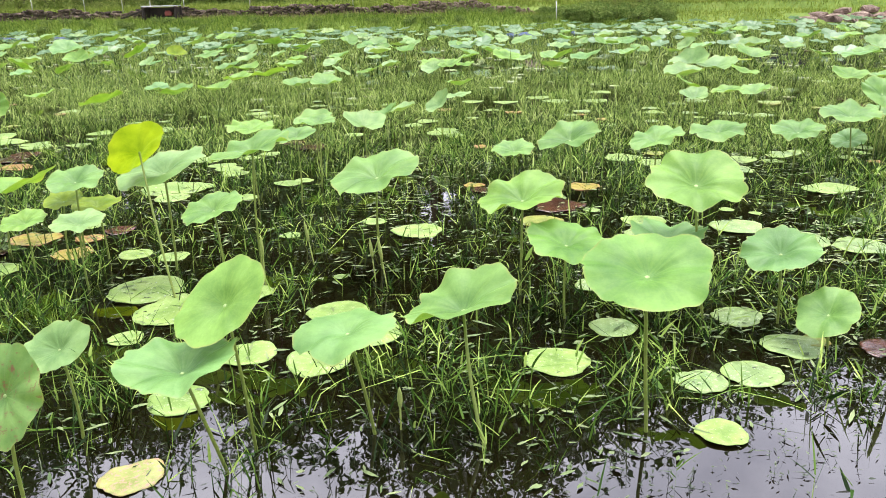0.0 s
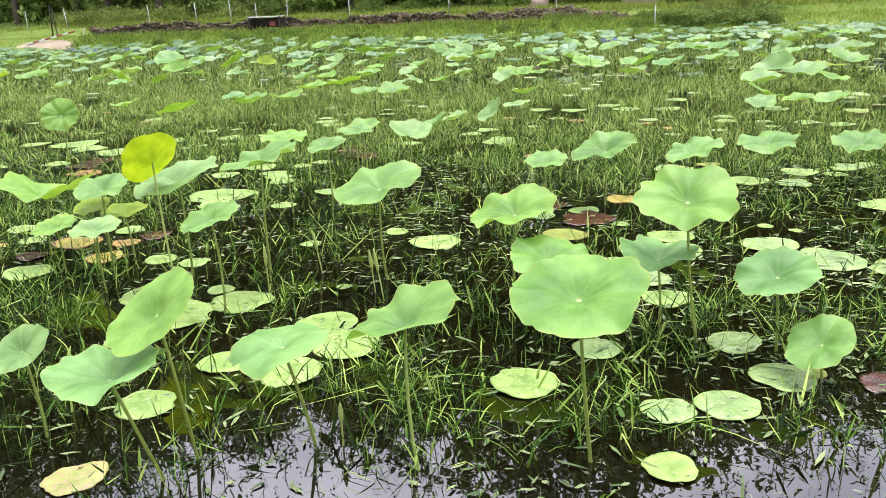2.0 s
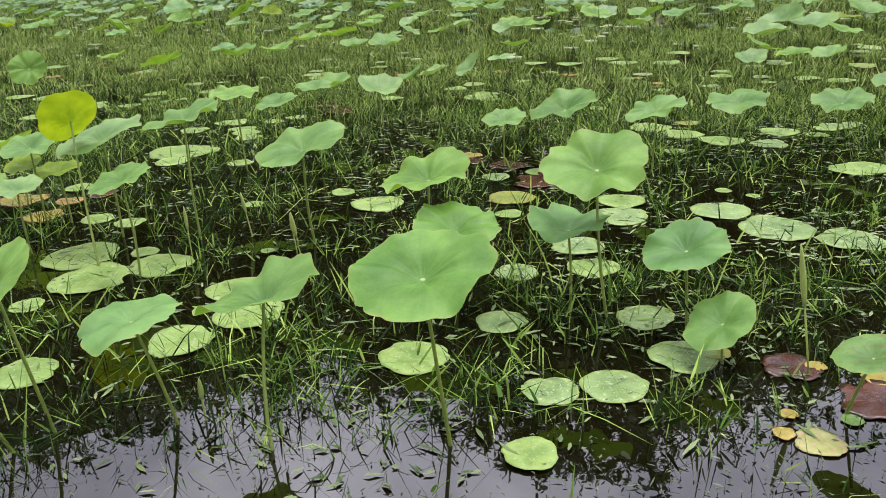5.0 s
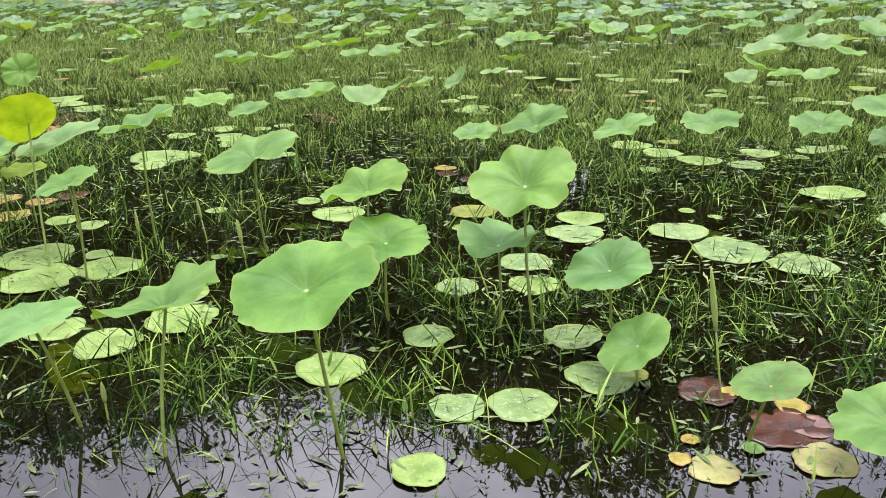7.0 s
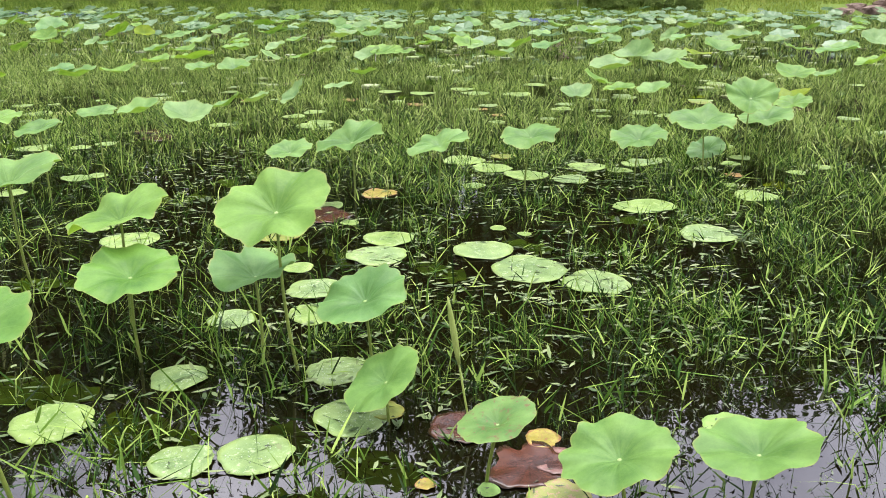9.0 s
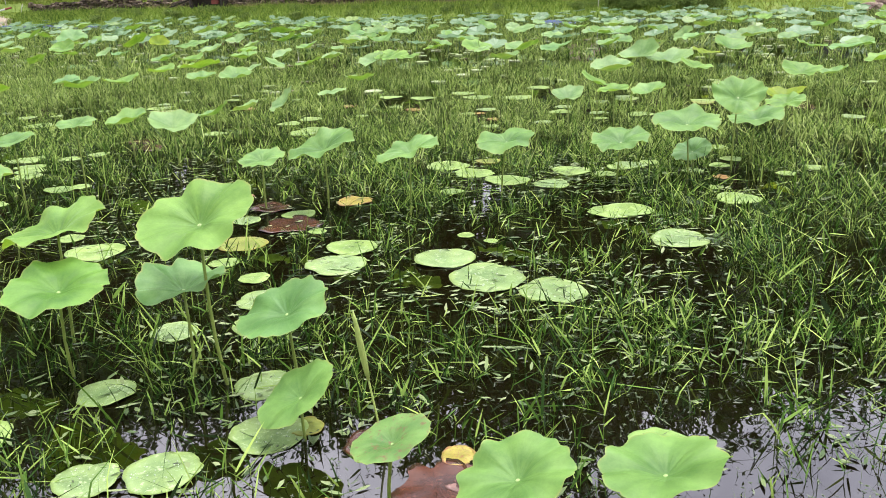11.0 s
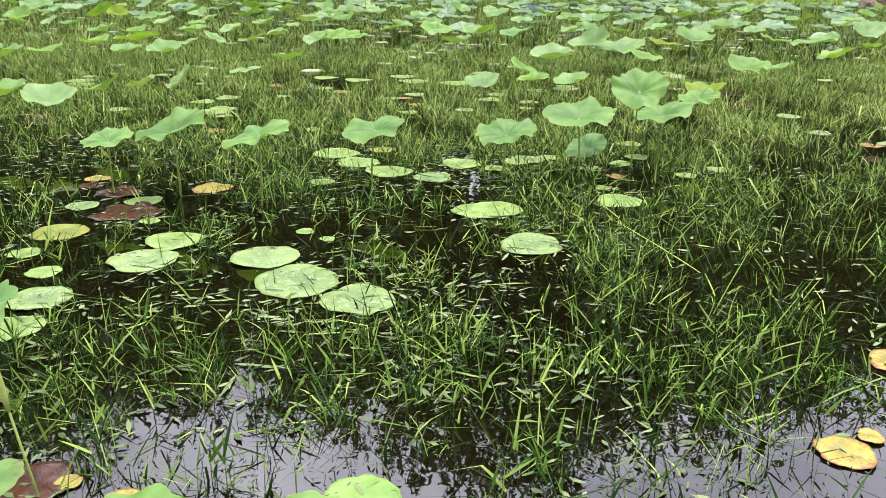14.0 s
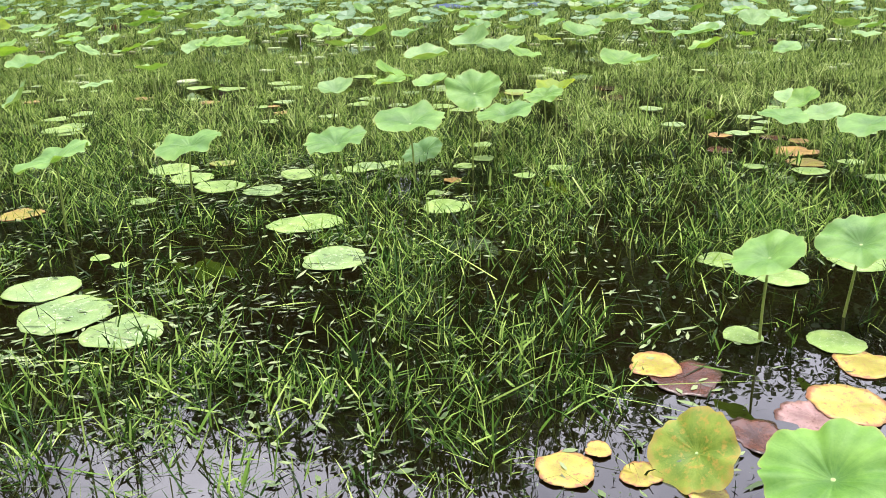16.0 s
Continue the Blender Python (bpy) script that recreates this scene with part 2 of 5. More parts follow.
def simple(name, stops, scale=6.0, rough=0.6, detail=5.0, relief=0.3, depth=0.01, island=0.0, which="Object", metallic=0.0, glow=0.0, gloss=0.5):
    m, N, L, bs, out = mat(name)
    raw, shifted, rnd = coords(N, L, which)
    a = noise_tex(N, L, shifted, scale, detail, 0.6)
    b = noise_tex(N, L, shifted, scale * 7.3, 3.0, 0.6)
    v = math_node(N, L, "ADD", math_node(N, L, "MULTIPLY", a, 0.7), math_node(N, L, "MULTIPLY", b, 0.3))
    if island:
        g = N.new("ShaderNodeNewGeometry")
        v = math_node(N, L, "ADD", math_node(N, L, "MULTIPLY", v, 1 - island), math_node(N, L, "MULTIPLY", g.outputs["Random Per Island"], island))
    col = ramp(N, L, v, stops)
    L.new(col, bs.inputs["Base Color"])
    bs.inputs["Roughness"].default_value, bs.inputs["Metallic"].default_value = rough, metallic
    bs.inputs["Specular IOR Level"].default_value = gloss
    bump(N, L, b, bs, relief, depth)
    if glow:
        tr = N.new("ShaderNodeBsdfTranslucent")
        L.new(col, tr.inputs["Color"])
        mx = N.new("ShaderNodeMixShader")
        mx.inputs[0].default_value = glow
        L.new(bs.outputs[0], mx.inputs[1])
        L.new(tr.outputs[0], mx.inputs[2])
        L.new(mx.outputs[0], out.inputs["Surface"])
    return m


M_STEM = simple("stem", [(0.3, (0.10, 0.15, 0.018)), (0.7, (0.19, 0.24, 0.040))], 18, 0.55)
M_NAVEL = simple("navel", [(0.3, (0.20, 0.30, 0.08)), (0.7, (0.26, 0.35, 0.12))], 30, 0.6)
# Pale opaque colour: the white glint of the beads is painted in.
M_DROP = simple("water_drop", [(0.3, (0.36, 0.44, 0.30)), (0.7, (0.46, 0.52, 0.40))], 30, 0.08)
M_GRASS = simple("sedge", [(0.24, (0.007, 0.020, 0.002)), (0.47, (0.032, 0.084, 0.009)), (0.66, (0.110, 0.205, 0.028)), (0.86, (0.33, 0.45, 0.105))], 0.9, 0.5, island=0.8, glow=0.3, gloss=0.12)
M_LITTER = simple("litter", [(0.2, (0.045, 0.075, 0.025)), (0.55, (0.12, 0.165, 0.06)), (0.85, (0.18, 0.215, 0.10))], 2.0, 0.55, island=0.7, gloss=0.2)
M_SPRIG = simple("sprig", [(0.3, (0.014, 0.024, 0.008)), (0.7, (0.045, 0.070, 0.020))], 4.0, 0.5, island=0.5)
# Paler copy of the near sedge: distance haze is put into the colour.
M_HAZY_SEDGE = simple("hazy_sedge", [(0.28, (0.022, 0.050, 0.007)), (0.46, (0.132, 0.210, 0.036)), (0.67, (0.258, 0.355, 0.084)), (0.92, (0.44, 0.51, 0.19))], 0.5, 0.6, island=0.7, glow=0.35, gloss=0.12)
M_BANKGRASS = simple("bank_grass", [(0.2, (0.05, 0.105, 0.014)), (0.5, (0.21, 0.32, 0.050)), (0.8, (0.45, 0.54, 0.13))], 0.35, 0.6, island=0.5, glow=0.5, gloss=0.12)
M_TERRACE = simple("terrace_grass", [(0.2, (0.15, 0.225, 0.030)), (0.5, (0.33, 0.42, 0.075)), (0.8, (0.52, 0.58, 0.17))], 0.3, 0.6, island=0.5, glow=0.5, gloss=0.12)
M_GROUND = simple("soil_and_turf", [(0.25, (0.08, 0.14, 0.02)), (0.55, (0.19, 0.28, 0.045)), (0.8, (0.28, 0.32, 0.09))], 0.5, 0.9, relief=0.6, depth=0.05)
M_SAND = simple("bare_sand", [(0.3, (0.34, 0.27, 0.18)), (0.7, (0.48, 0.40, 0.29))], 1.2, 0.9, relief=0.5, depth=0.03)
M_STONE = simple("wall_stone", [(0.15, (0.022, 0.016, 0.009)), (0.5, (0.085, 0.062, 0.038)), (0.85, (0.30, 0.23, 0.16))], 2.2, 0.85, relief=0.8, depth=0.03, island=0.5)
M_ROCK = simple("pink_rock", [(0.22, (0.030, 0.020, 0.014)), (0.45, (0.19, 0.13, 0.095)), (0.64, (0.48, 0.36, 0.29))], 2.2, 0.85, relief=0.9, depth=0.08)
M_BOULDER = simple("pale_boulder", [(0.25, (0.22, 0.15, 0.12)), (0.5, (0.36, 0.26, 0.22)), (0.8, (0.48, 0.38, 0.33))], 1.4, 0.85, relief=0.7, depth=0.05)
M_BARK = simple("bark", [(0.25, (0.045, 0.033, 0.025)), (0.7, (0.13, 0.10, 0.08))], 3.0, 0.9, relief=0.9, depth=0.04)
M_FOLIAGE = simple("foliage", [(0.2, (0.022, 0.055, 0.012)), (0.5, (0.045, 0.10, 0.022)), (0.82, (0.09, 0.16, 0.035))], 0.35, 0.55, island=0.55, glow=0.2)
M_SHRUB = simple("shrub_leaves", [(0.2, (0.10, 0.165, 0.025)), (0.5, (0.26, 0.33, 0.075)), (0.82, (0.46, 0.50, 0.16))], 0.6, 0.6, island=0.55, glow=0.45, gloss=0.15)
M_UNDER = simple("undergrowth", [(0.2, (0.06, 0.115, 0.02)), (0.5, (0.18, 0.275, 0.06)), (0.82, (0.38, 0.46, 0.13))], 0.5, 0.6, island=0.55, glow=0.35, gloss=0.2)
M_STRAW = simple("dry_grass", [(0.2, (0.13, 0.13, 0.04)), (0.5, (0.30, 0.28, 0.11)), (0.8, (0.46, 0.42, 0.20))], 0.5, 0.7, island=0.5, glow=0.4, gloss=0.1)
M_SCREEN = simple("dark_screen", [(0.3, (0.022, 0.021, 0.026)), (0.7, (0.050, 0.048, 0.056))], 3.0, 0.8)
M_WHITE = simple("white_paint", [(0.3, (0.50, 0.50, 0.47)), (0.7, (0.68, 0.68, 0.65))], 5.0, 0.6)
M_RED = simple("red_paint", [(0.3, (0.22, 0.045, 0.035)), (0.7, (0.34, 0.085, 0.065))], 5.0, 0.55)
# Near-black colour also stands in for the shade inside the stand.
M_WOOD = simple("dark_wood", [(0.3, (0.018, 0.014, 0.011)), (0.7, (0.05, 0.038, 0.029))], 5.0, 0.8)
M_NET = simple("blue_net", [(0.3, (0.07, 0.11, 0.22)), (0.7, (0.17, 0.22, 0.34))], 6.0, 0.7, island=0.4)


def water_material():
    m, N, L, bs, out = mat("pond_water")
    tc = N.new("ShaderNodeTexCoord")
    murk = noise_tex(N, L, tc.outputs["Object"], 0.7, 5.0)
    L.new(ramp(N, L, murk, [(0.3, (0.0026, 0.0018, 0.0006)), (0.55, (0.0040, 0.0030, 0.0009)), (0.8, (0.0050, 0.0048, 0.0010))]), bs.inputs["Base Color"])
    bs.inputs["Roughness"].default_value, bs.inputs["IOR"].default_value = 0.012, 1.7
    rip = noise_tex(N, L, tc.outputs["Object"], 5.0, 2.0)
    bump(N, L, rip, bs, 0.05, 0.02)
    return m


M_WATER = water_material()


# ---- mesh helpers ----
def mesh_of(name, verts, faces, material, smooth=False):
    me = bpy.data.meshes.new(name)
    me.from_pydata([tuple(v) for v in verts], [], [tuple(int(i) for i in f) for f in faces])
    me.materials.append(material)
    if smooth:
        me.polygons.foreach_set("use_smooth", [True] * len(me.polygons))
    me.update()
    return me


def part(name, me, parent, label=""):
    ob = new(name, me)
    ob.parent = parent
    if label:
        ob["label"] = label
    return ob


def bm_mesh(name, bm, material, smooth=True):
    me = bpy.data.meshes.new(name)
    bm.to_mesh(me)
    bm.free()
    me.materials.append(material)
    if smooth:
        me.polygons.foreach_set("use_smooth", [True] * len(me.polygons))
    return me


def tube(points, radii, sides=7):
    """Rings round a line of points, closed at both ends."""
    verts, faces = [], []
    pts = [Vector(p) for p in points]
    for k, p in enumerate(pts):
        d = (pts[min(k + 1, len(pts) - 1)] - pts[max(k - 1, 0)]).normalized()
        a = d.orthogonal().normalized()
        b = d.cross(a)
        for s in range(sides):
            q = 2 * math.pi * s / sides
            verts.append(p + radii[k] * (math.cos(q) * a + math.sin(q) * b))
    for k in range(len(pts) - 1):
        for s in range(sides):
            u = (s + 1) % sides
            faces.append((k * sides + s, k * sides + u, (k + 1) * sides + u, (k + 1) * sides + s))
    faces.append(tuple(range(sides))[::-1])
    faces.append(tuple((len(pts) - 1) * sides + s for s in range(sides)))
    return verts, faces


def boxes(*blocks):
    """Bevelled blocks in one bmesh: each (centre, size, turn about z in degrees)."""
    bm = bmesh.new()
    for c, s, turn in blocks:
        made = bmesh.ops.create_cube(bm, size=1, matrix=pose(*c, 0, 0, turn) @ Matrix.Diagonal((*s, 1)))
        edges = list({e for v in made["verts"] for e in v.link_edges})
        bmesh.ops.bevel(bm, geom=edges, offset=min(s) * 0.12, segments=1, affect="EDGES")
    return bm


def blade_mesh(name, material, rng, rings=9, segs=44, wave=0.05, waves=6, cup=0.10, fold=0.0, thick=0.010, wobble=0.035, notch=0.0, pleat=0.0, frill=0.0, lift=-0.03, skins=(0, 1), lobes=0.0, crease=None):
    """A round leaf of unit radius with a wavy rim; thicker ones have an upper and a lower skin joined at the rim. The navel lies in a shallow funnel."""
    p1, p2, p3, p4 = rng.uniform(0, 2 * math.pi, 4)
    k2 = waves + int(rng.integers(2, 5))
    dent = rng.uniform(0, 2 * math.pi)
    axis = rng.uniform(0, math.pi) if crease is None else radians(crease)
    count = int(rng.integers(9, 13))
    verts, faces, outward = [], [], []

    def place(rho, th):
        edge = 1 + wobble * (math.sin(3 * th + p1) + 0.7 * math.sin(5 * th + p2) + 0.36 * math.sin(12 * th + p4) + 0.26 * math.sin(19 * th + p3))
        bend = th + 0.22 * math.sin(2 * th + p2) + 0.12 * math.sin(5 * th + p3)
        edge += lobes * (abs(math.sin(0.5 * count * bend + p4)) - 0.64)
        for side in (dent, dent + math.pi):
            d = math.atan2(math.sin(th - side), math.cos(th - side))
            edge -= (0.07 + notch) * math.exp(-(d / 0.24) ** 2)
        x, y = rho * edge * math.cos(th), rho * edge * math.sin(th)
        z = cup * (1 - math.exp(-(rho / 0.33) ** 2)) + lift * rho ** 2
        z += rho ** 2.0 * wave * (math.sin(waves * th + p3) + 0.6 * math.sin(k2 * th + p4))
        z += pleat * rho * (1 - 0.3 * rho) * math.cos(20 * th)
        z += frill * rho ** 6 * (math.sin(13 * th + p1) + 0.6 * math.sin(19 * th + p3))
        u = x * math.cos(axis) + y * math.sin(axis)
        z += fold * u * u + 0.03 * rho * rho * math.sin(2 * th + p1)
        return x, y, z

    for skin in skins:
        base = len(verts)
        drop = -thick * skin
        x, y, z = place(0, 0)
        verts.append((0, 0, z + drop))
        outward.append(0.0)
        for r in range(1, rings + 1):
            rho = (r / rings) ** 0.85
            for s in range(segs):
                x, y, z = place(rho, 2 * math.pi * s / segs)
                verts.append((x, y, z + drop))
                outward.append(rho)
        for s in range(segs):
            u = (s + 1) % segs
            tri = (base, base + 1 + s, base + 1 + u)
            faces.append(tri if not skin else tri[::-1])
            for r in range(rings - 1):
                q = (base + 1 + r * segs + s, base + 1 + (r + 1) * segs + s, base + 1 + (r + 1) * segs + u, base + 1 + r * segs + u)
                faces.append(q if not skin else q[::-1])
    n = 1 + rings * segs
    for s in range(segs if len(skins) > 1 else 0):
        u = (s + 1) % segs
        a, b = 1 + (rings - 1) * segs + s, 1 + (rings - 1) * segs + u
        faces.append((a, a + n, b + n, b))
    me = mesh_of(name, verts, faces, material, True)
    out = me.attributes.new("outward", "FLOAT", "POINT")
    out.data.foreach_set("value", np.array(outward, dtype=np.float32))
    return me


RNG = np.random.default_rng(11)
LOOKS = {
    "green": "broad green lotus leaf held above the pond",
    "big": "large fresh green lotus leaf with pale navel",
    "blue": "dusty blue-green lotus leaf with drooping rim",
    "lime": "bright lime-green lotus leaf with frilled rim",
    "pale": "pale silvery green lotus leaf on thin stem",
    "yellow": "yellow-green young lotus leaf held upright",
    "spotted": "green lotus leaf with brown withered spots",
    "old": "ageing yellow-green lotus leaf with speckled surface",
}
PAD_LOOKS = {
    "fresh": "light green round leaf floating on pond",
    "green": "plain green round leaf floating on pond",
    "frosty": "pale green floating leaf beaded with water drops",
    "olive": "dull olive floating leaf with brown edge",
    "yellow": "yellow floating leaf with pinkish withered rim",
    "pink": "wilted brown leaf at the surface, sky reflection painted pink",
    "fading": "fading yellow-green floating leaf with pinkish stains",
    "orange": "orange-brown withered leaf floating on water",
    "brown": "dark brown decaying leaf lying in water",
}


def leaf_stem(parent, top, base, thick):
    """A slightly bowed stalk from the pond bed to the leaf."""
    a, b = Vector(base), Vector(top)
    bow = Vector((RNG.uniform(-1, 1), RNG.uniform(-1, 1), 0)) * 0.05 * (b - a).length
    pts = [a.lerp(b, k / 6) + bow * math.sin(math.pi * k / 6) for k in range(7)]
    v, f = tube(pts, [thick * (1.25 - 0.35 * k / 6) for k in range(7)])
    return part("stem", mesh_of("stem", v, f, M_STEM, True), parent)


def lotus(x, y, z, r, tilt, azimuth, kind, fold=0.0, foot=None, crease=None, stretch=None, calm=1.0):
    """A raised lotus leaf: blade middle at x, y, z, leaning by tilt degrees towards azimuth. foot: where its stalk comes out of the water. fold: how far it bends up on both sides, across the direction crease. stretch: length over breadth, and the direction of the length. calm: how wavy its rim is."""
    az = radians(azimuth)
    lean = Vector((math.cos(az), math.sin(az), 0)) * r * 0.35 * math.sin(radians(tilt))
    bx, by = x + RNG.uniform(-0.05, 0.05) - lean.x * 0.6, y + RNG.uniform(-0.05, 0.05) - lean.y * 0.6
    if foot:
        bx, by = x + (foot[0] - x) * (z + 0.3) / z, y + (foot[1] - y) * (z + 0.3) / z
    thing = new("lotus_leaf")
    thing.location = (bx, by, -0.3)
    tagged(thing, LOOKS[kind], "lotus leaf", "raised lotus leaves")
    turn = Matrix.Rotation(radians(tilt), 4, Vector((-math.sin(az), math.cos(az), 0)))
    spin = RNG.uniform(0, 360)
    me = blade_mesh("blade", LEAF[kind], RNG, wave=calm * RNG.uniform(0.045, 0.075) * min(1, (r / 0.2) ** 2), waves=int(RNG.integers(5, 8)), cup=0.18, fold=fold * 1.2, wobble=0.030 * calm, pleat=0.003, frill=0.012 * min(1, r / 0.2), lift=0.0, rings=11, segs=108, skins=(0,), lobes=0.070 * calm, crease=None if crease is None else crease - spin)
    blade = part("blade", me, thing)
    shape = Matrix.Identity(4)
    if stretch:
        ratio, way = stretch
        shape = pose(0, 0, 0, 0, 0, way) @ Matrix.Diagonal((ratio ** 0.5, ratio ** -0.5, 1, 1)) @ pose(0, 0, 0, 0, 0, -way)
    m = Matrix.Translation((x - bx, y - by, z + 0.3 - 0.155 * r)) @ turn @ shape @ pose(0, 0, 0, 0, 0, spin) @ Matrix.Diagonal((r, r, r, 1))
    blade.matrix_basis = m
    bm = bmesh.new()
    bmesh.ops.create_icosphere(bm, subdivisions=2, radius=1)
    navel = part("navel", bm_mesh("navel", bm, M_NAVEL), thing, "pale round navel")
    navel.matrix_basis = m @ Matrix.Translation((0, 0, 0.006)) @ Matrix.Diagonal((0.04, 0.04, 0.012, 1))
    leaf_stem(thing, m @ Vector((0, 0, -0.008)), (0, 0, 0), 0.0052 + 0.008 * r)
    return thing


FAR_BLADES = {k: [blade_mesh("blade", LEAF[k], RNG, rings=5, segs=30, wave=0.05, waves=6, cup=0.12, fold=RNG.uniform(-0.20, 0.32), thick=0.014, lift=up, skins=(0,)) for up in (0.02, 0.10, 0.16, 0.22)] for k in LEAF}
v_, f_ = tube([(0, 0, 0), (0.02, 0.01, 0.5), (0, 0, 1)], [0.013, 0.011, 0.009], 5)
FAR_STEM = mesh_of("stem", v_, f_, M_STEM, True)


def far_lotus(x, y, z, r, kind):
    """A raised leaf farther out, with a shared mesh and its own lean and turn."""
    thing = new("lotus_leaf")
    thing.location = (x, y, -0.3)
    tagged(thing, LOOKS[kind], "lotus leaf", "raised lotus leaves")
    tilt = abs(RNG.normal(0, 9)) + 5 + (18 if RNG.uniform() < 0.10 else 0)
    az = RNG.normal(-115, 45) if RNG.uniform() < 0.8 else RNG.normal(60, 50)
    zz = z + RNG.normal(0, 0.03)
    blade = part("blade", FAR_BLADES[kind][int(RNG.integers(0, 4))], thing)
    turn = Matrix.Rotation(radians(tilt), 4, Vector((-math.sin(radians(az)), math.cos(radians(az)), 0)))
    blade.matrix_basis = Matrix.Translation((0, 0, zz + 0.3 - 0.12 * r)) @ turn @ Matrix.Rotation(RNG.uniform(0, 6.28), 4, "Z") @ Matrix.Diagonal((r, r * RNG.uniform(0.8, 1.0), r, 1))
    stem = part("stem", FAR_STEM, thing)
    stem.matrix_basis = Matrix.Diagonal((0.8, 0.8, zz + 0.3 - 0.11 * r, 1))


PAD_MESH = {k: [blade_mesh("floating_leaf", PAD[k], RNG, rings=6, segs=56, wave=0.018 if k in ("yellow", "brown", "orange") else 0.008, waves=5, cup=0.01, thick=0.010, wobble=0.085 if k in ("brown", "pink") else 0.05 if k in ("yellow", "orange", "fading") else 0.022, notch=0.03, lift=0.0, lobes=0.035 if k in ("fresh", "green", "frosty", "olive") else 0.0) for _ in range(4)] for k in PAD}


def drop_mesh(n):
    """Beads of water strewn over a leaf of unit radius."""
    bm = bmesh.new()
    for _ in range(n):
        rho, th = math.sqrt(RNG.uniform(0.02, 0.8)), RNG.uniform(0, 6.28)
        s = abs(RNG.normal(0, 0.011)) + 0.007
        bmesh.ops.create_icosphere(bm, subdivisions=1, radius=s, matrix=Matrix.Translation((rho * math.cos(th), rho * math.sin(th), 0.014)) @ Matrix.Diagonal((1, RNG.uniform(0.8, 1.7), 0.6, 1)))
    return bm_mesh("dew", bm, M_DROP)


DROPS = [drop_mesh(44) for _ in range(3)] + [drop_mesh(16) for _ in range(2)]
pad_count = 0
PAD_AT = []


def pad(x, y, r, kind):
    """A leaf that lies on the water."""
    global pad_count
    pad_count += 1
    PAD_AT.append((x, y, r))
    ob = new("floating_leaf", PAD_MESH[kind][int(RNG.integers(0, 4))])
    low = 0.002 if kind in ("brown", "pink") else 0.005
    ob.matrix_basis = Matrix.Translation((x, y, low + 0.0005 * (pad_count % 11))) @ pose(0, 0, 0, RNG.normal(0, 0.5), RNG.normal(0, 0.5), RNG.uniform(0, 360)) @ Matrix.Diagonal((r, r * RNG.uniform(0.9, 1.0), r, 1))
    tagged(ob, PAD_LOOKS[kind], "floating leaf", "floating round leaves")
    if kind in ("frosty", "fresh") and y < 7:
        tagged(part("dew", DROPS[int(RNG.integers(0, 3) if kind == "frosty" else RNG.integers(3, 5))], ob, "clear beads of water"), kind="stuff")


# ---- ground, water ----
def shore(x):
    """The far water's edge."""
    return 45.7 + 0.4 * math.sin(x * 0.16 + 0.6) + 0.25 * math.sin(x * 0.43) + 0.05 * max(0.0, -12 - x) + 2.0 / (1 + math.exp(4.5 - x)) + 0.04 * max(0.0, x - 20)


def near_edge(x):
    return 0.25 + 0.46 * max(min(x, 12), -6)


def ground_height(x, y):
    far, near = y - shore(x), near_edge(x) - y
    left, right = -72 - x, x - 48
    if max(far, near, left, right) < 0:
        return -0.45 if max(far, near, left, right) < -0.5 else 0.9 * max(far, near, left, right) 
    if near > 0 and near >= far:
        return min(0.12, near * 0.4)
    d = max(far, left, right)
    rise = (0.98 - 0.25 / (1 + math.exp(-x * 0.4))) * (1 - math.exp(-d / 1.1))
    if d > 3.2:
        rise += 0.55 * min(1, (d - 3.2) / 0.5)
    if d > 9:
        rise += (d - 9) * 0.16
    if d > 20:
        rise += (d - 20) * 0.55
    return rise + 0.06 * math.sin(x * 0.9) * math.sin(y * 0.7) * min(1, d)


xs = [-400, -200, -120, -90, -75, -66] + [-60 + 1.2 * k for k in range(98)] + [60, 75, 100, 200, 400]
ys = [-400, -120, -40, -15, -8, -4, -2, -1] + [-0.5 + 0.5 * k for k in range(16)] + [8 + 2 * k for k in range(17)] + [42 + 0.4 * k for k in range(44)] + [60 + 2.5 * k for k in range(20)] + [115, 135, 170, 250, 600]
verts = [(x, y, min(ground_height(x, y), 20)) for y in ys for x in xs]
nx = len(xs)
faces = [(j * nx + i, j * nx + i + 1, (j + 1) * nx + i + 1, (j + 1) * nx + i) for j in range(len(ys) - 1) for i in range(nx - 1)]
tagged(new("ground", mesh_of("ground", verts, faces, M_GROUND, True)), "grassy earth bank and slope round the pond", "ground", kind="structure")

water = new("water", mesh_of("water", [(-80, -8, 0), (72, -8, 0), (72, 54, 0), (-80, 54, 0)], [(0, 1, 2, 3)], M_WATER))
tagged(water, "still dark pond water mirroring trees and cloud", "water", kind="structure")


# ---- lotus leaves and floating leaves ----
lotus(0.70, 2.42, 0.732, 0.243, 18, -98, "big", 0.0, foot=(0.75, 2.50), stretch=(1.14, 40))
lotus(0.42, 3.68, 0.45, 0.226, 12, -63, "big")
lotus(1.09, 3.81, 0.76, 0.256, 23, -98, "lime", 0.06, foot=(1.19, 3.76), crease=20)
lotus(1.52, 3.69, 0.42, 0.201, 20, -128, "blue", 0.0)
lotus(-0.81, 2.11, 0.68, 0.176, 35, -106, "lime", 0.06, foot=(-0.805, 2.21), crease=30, stretch=(1.40, 58), calm=0.3)
lotus(-0.91, 1.93, 0.50, 0.205, 8, -135, "blue", 0.16, foot=(-0.86, 2.07), crease=10, stretch=(1.12, 10))
lotus(-0.77, 4.39, 0.66, 0.285, 18, -122, "green", 0.0, stretch=(1.22, 18))
lotus(0.17, 4.02, 0.61, 0.245, 16, -135, "lime", 0.10, crease=80, stretch=(1.18, 15))
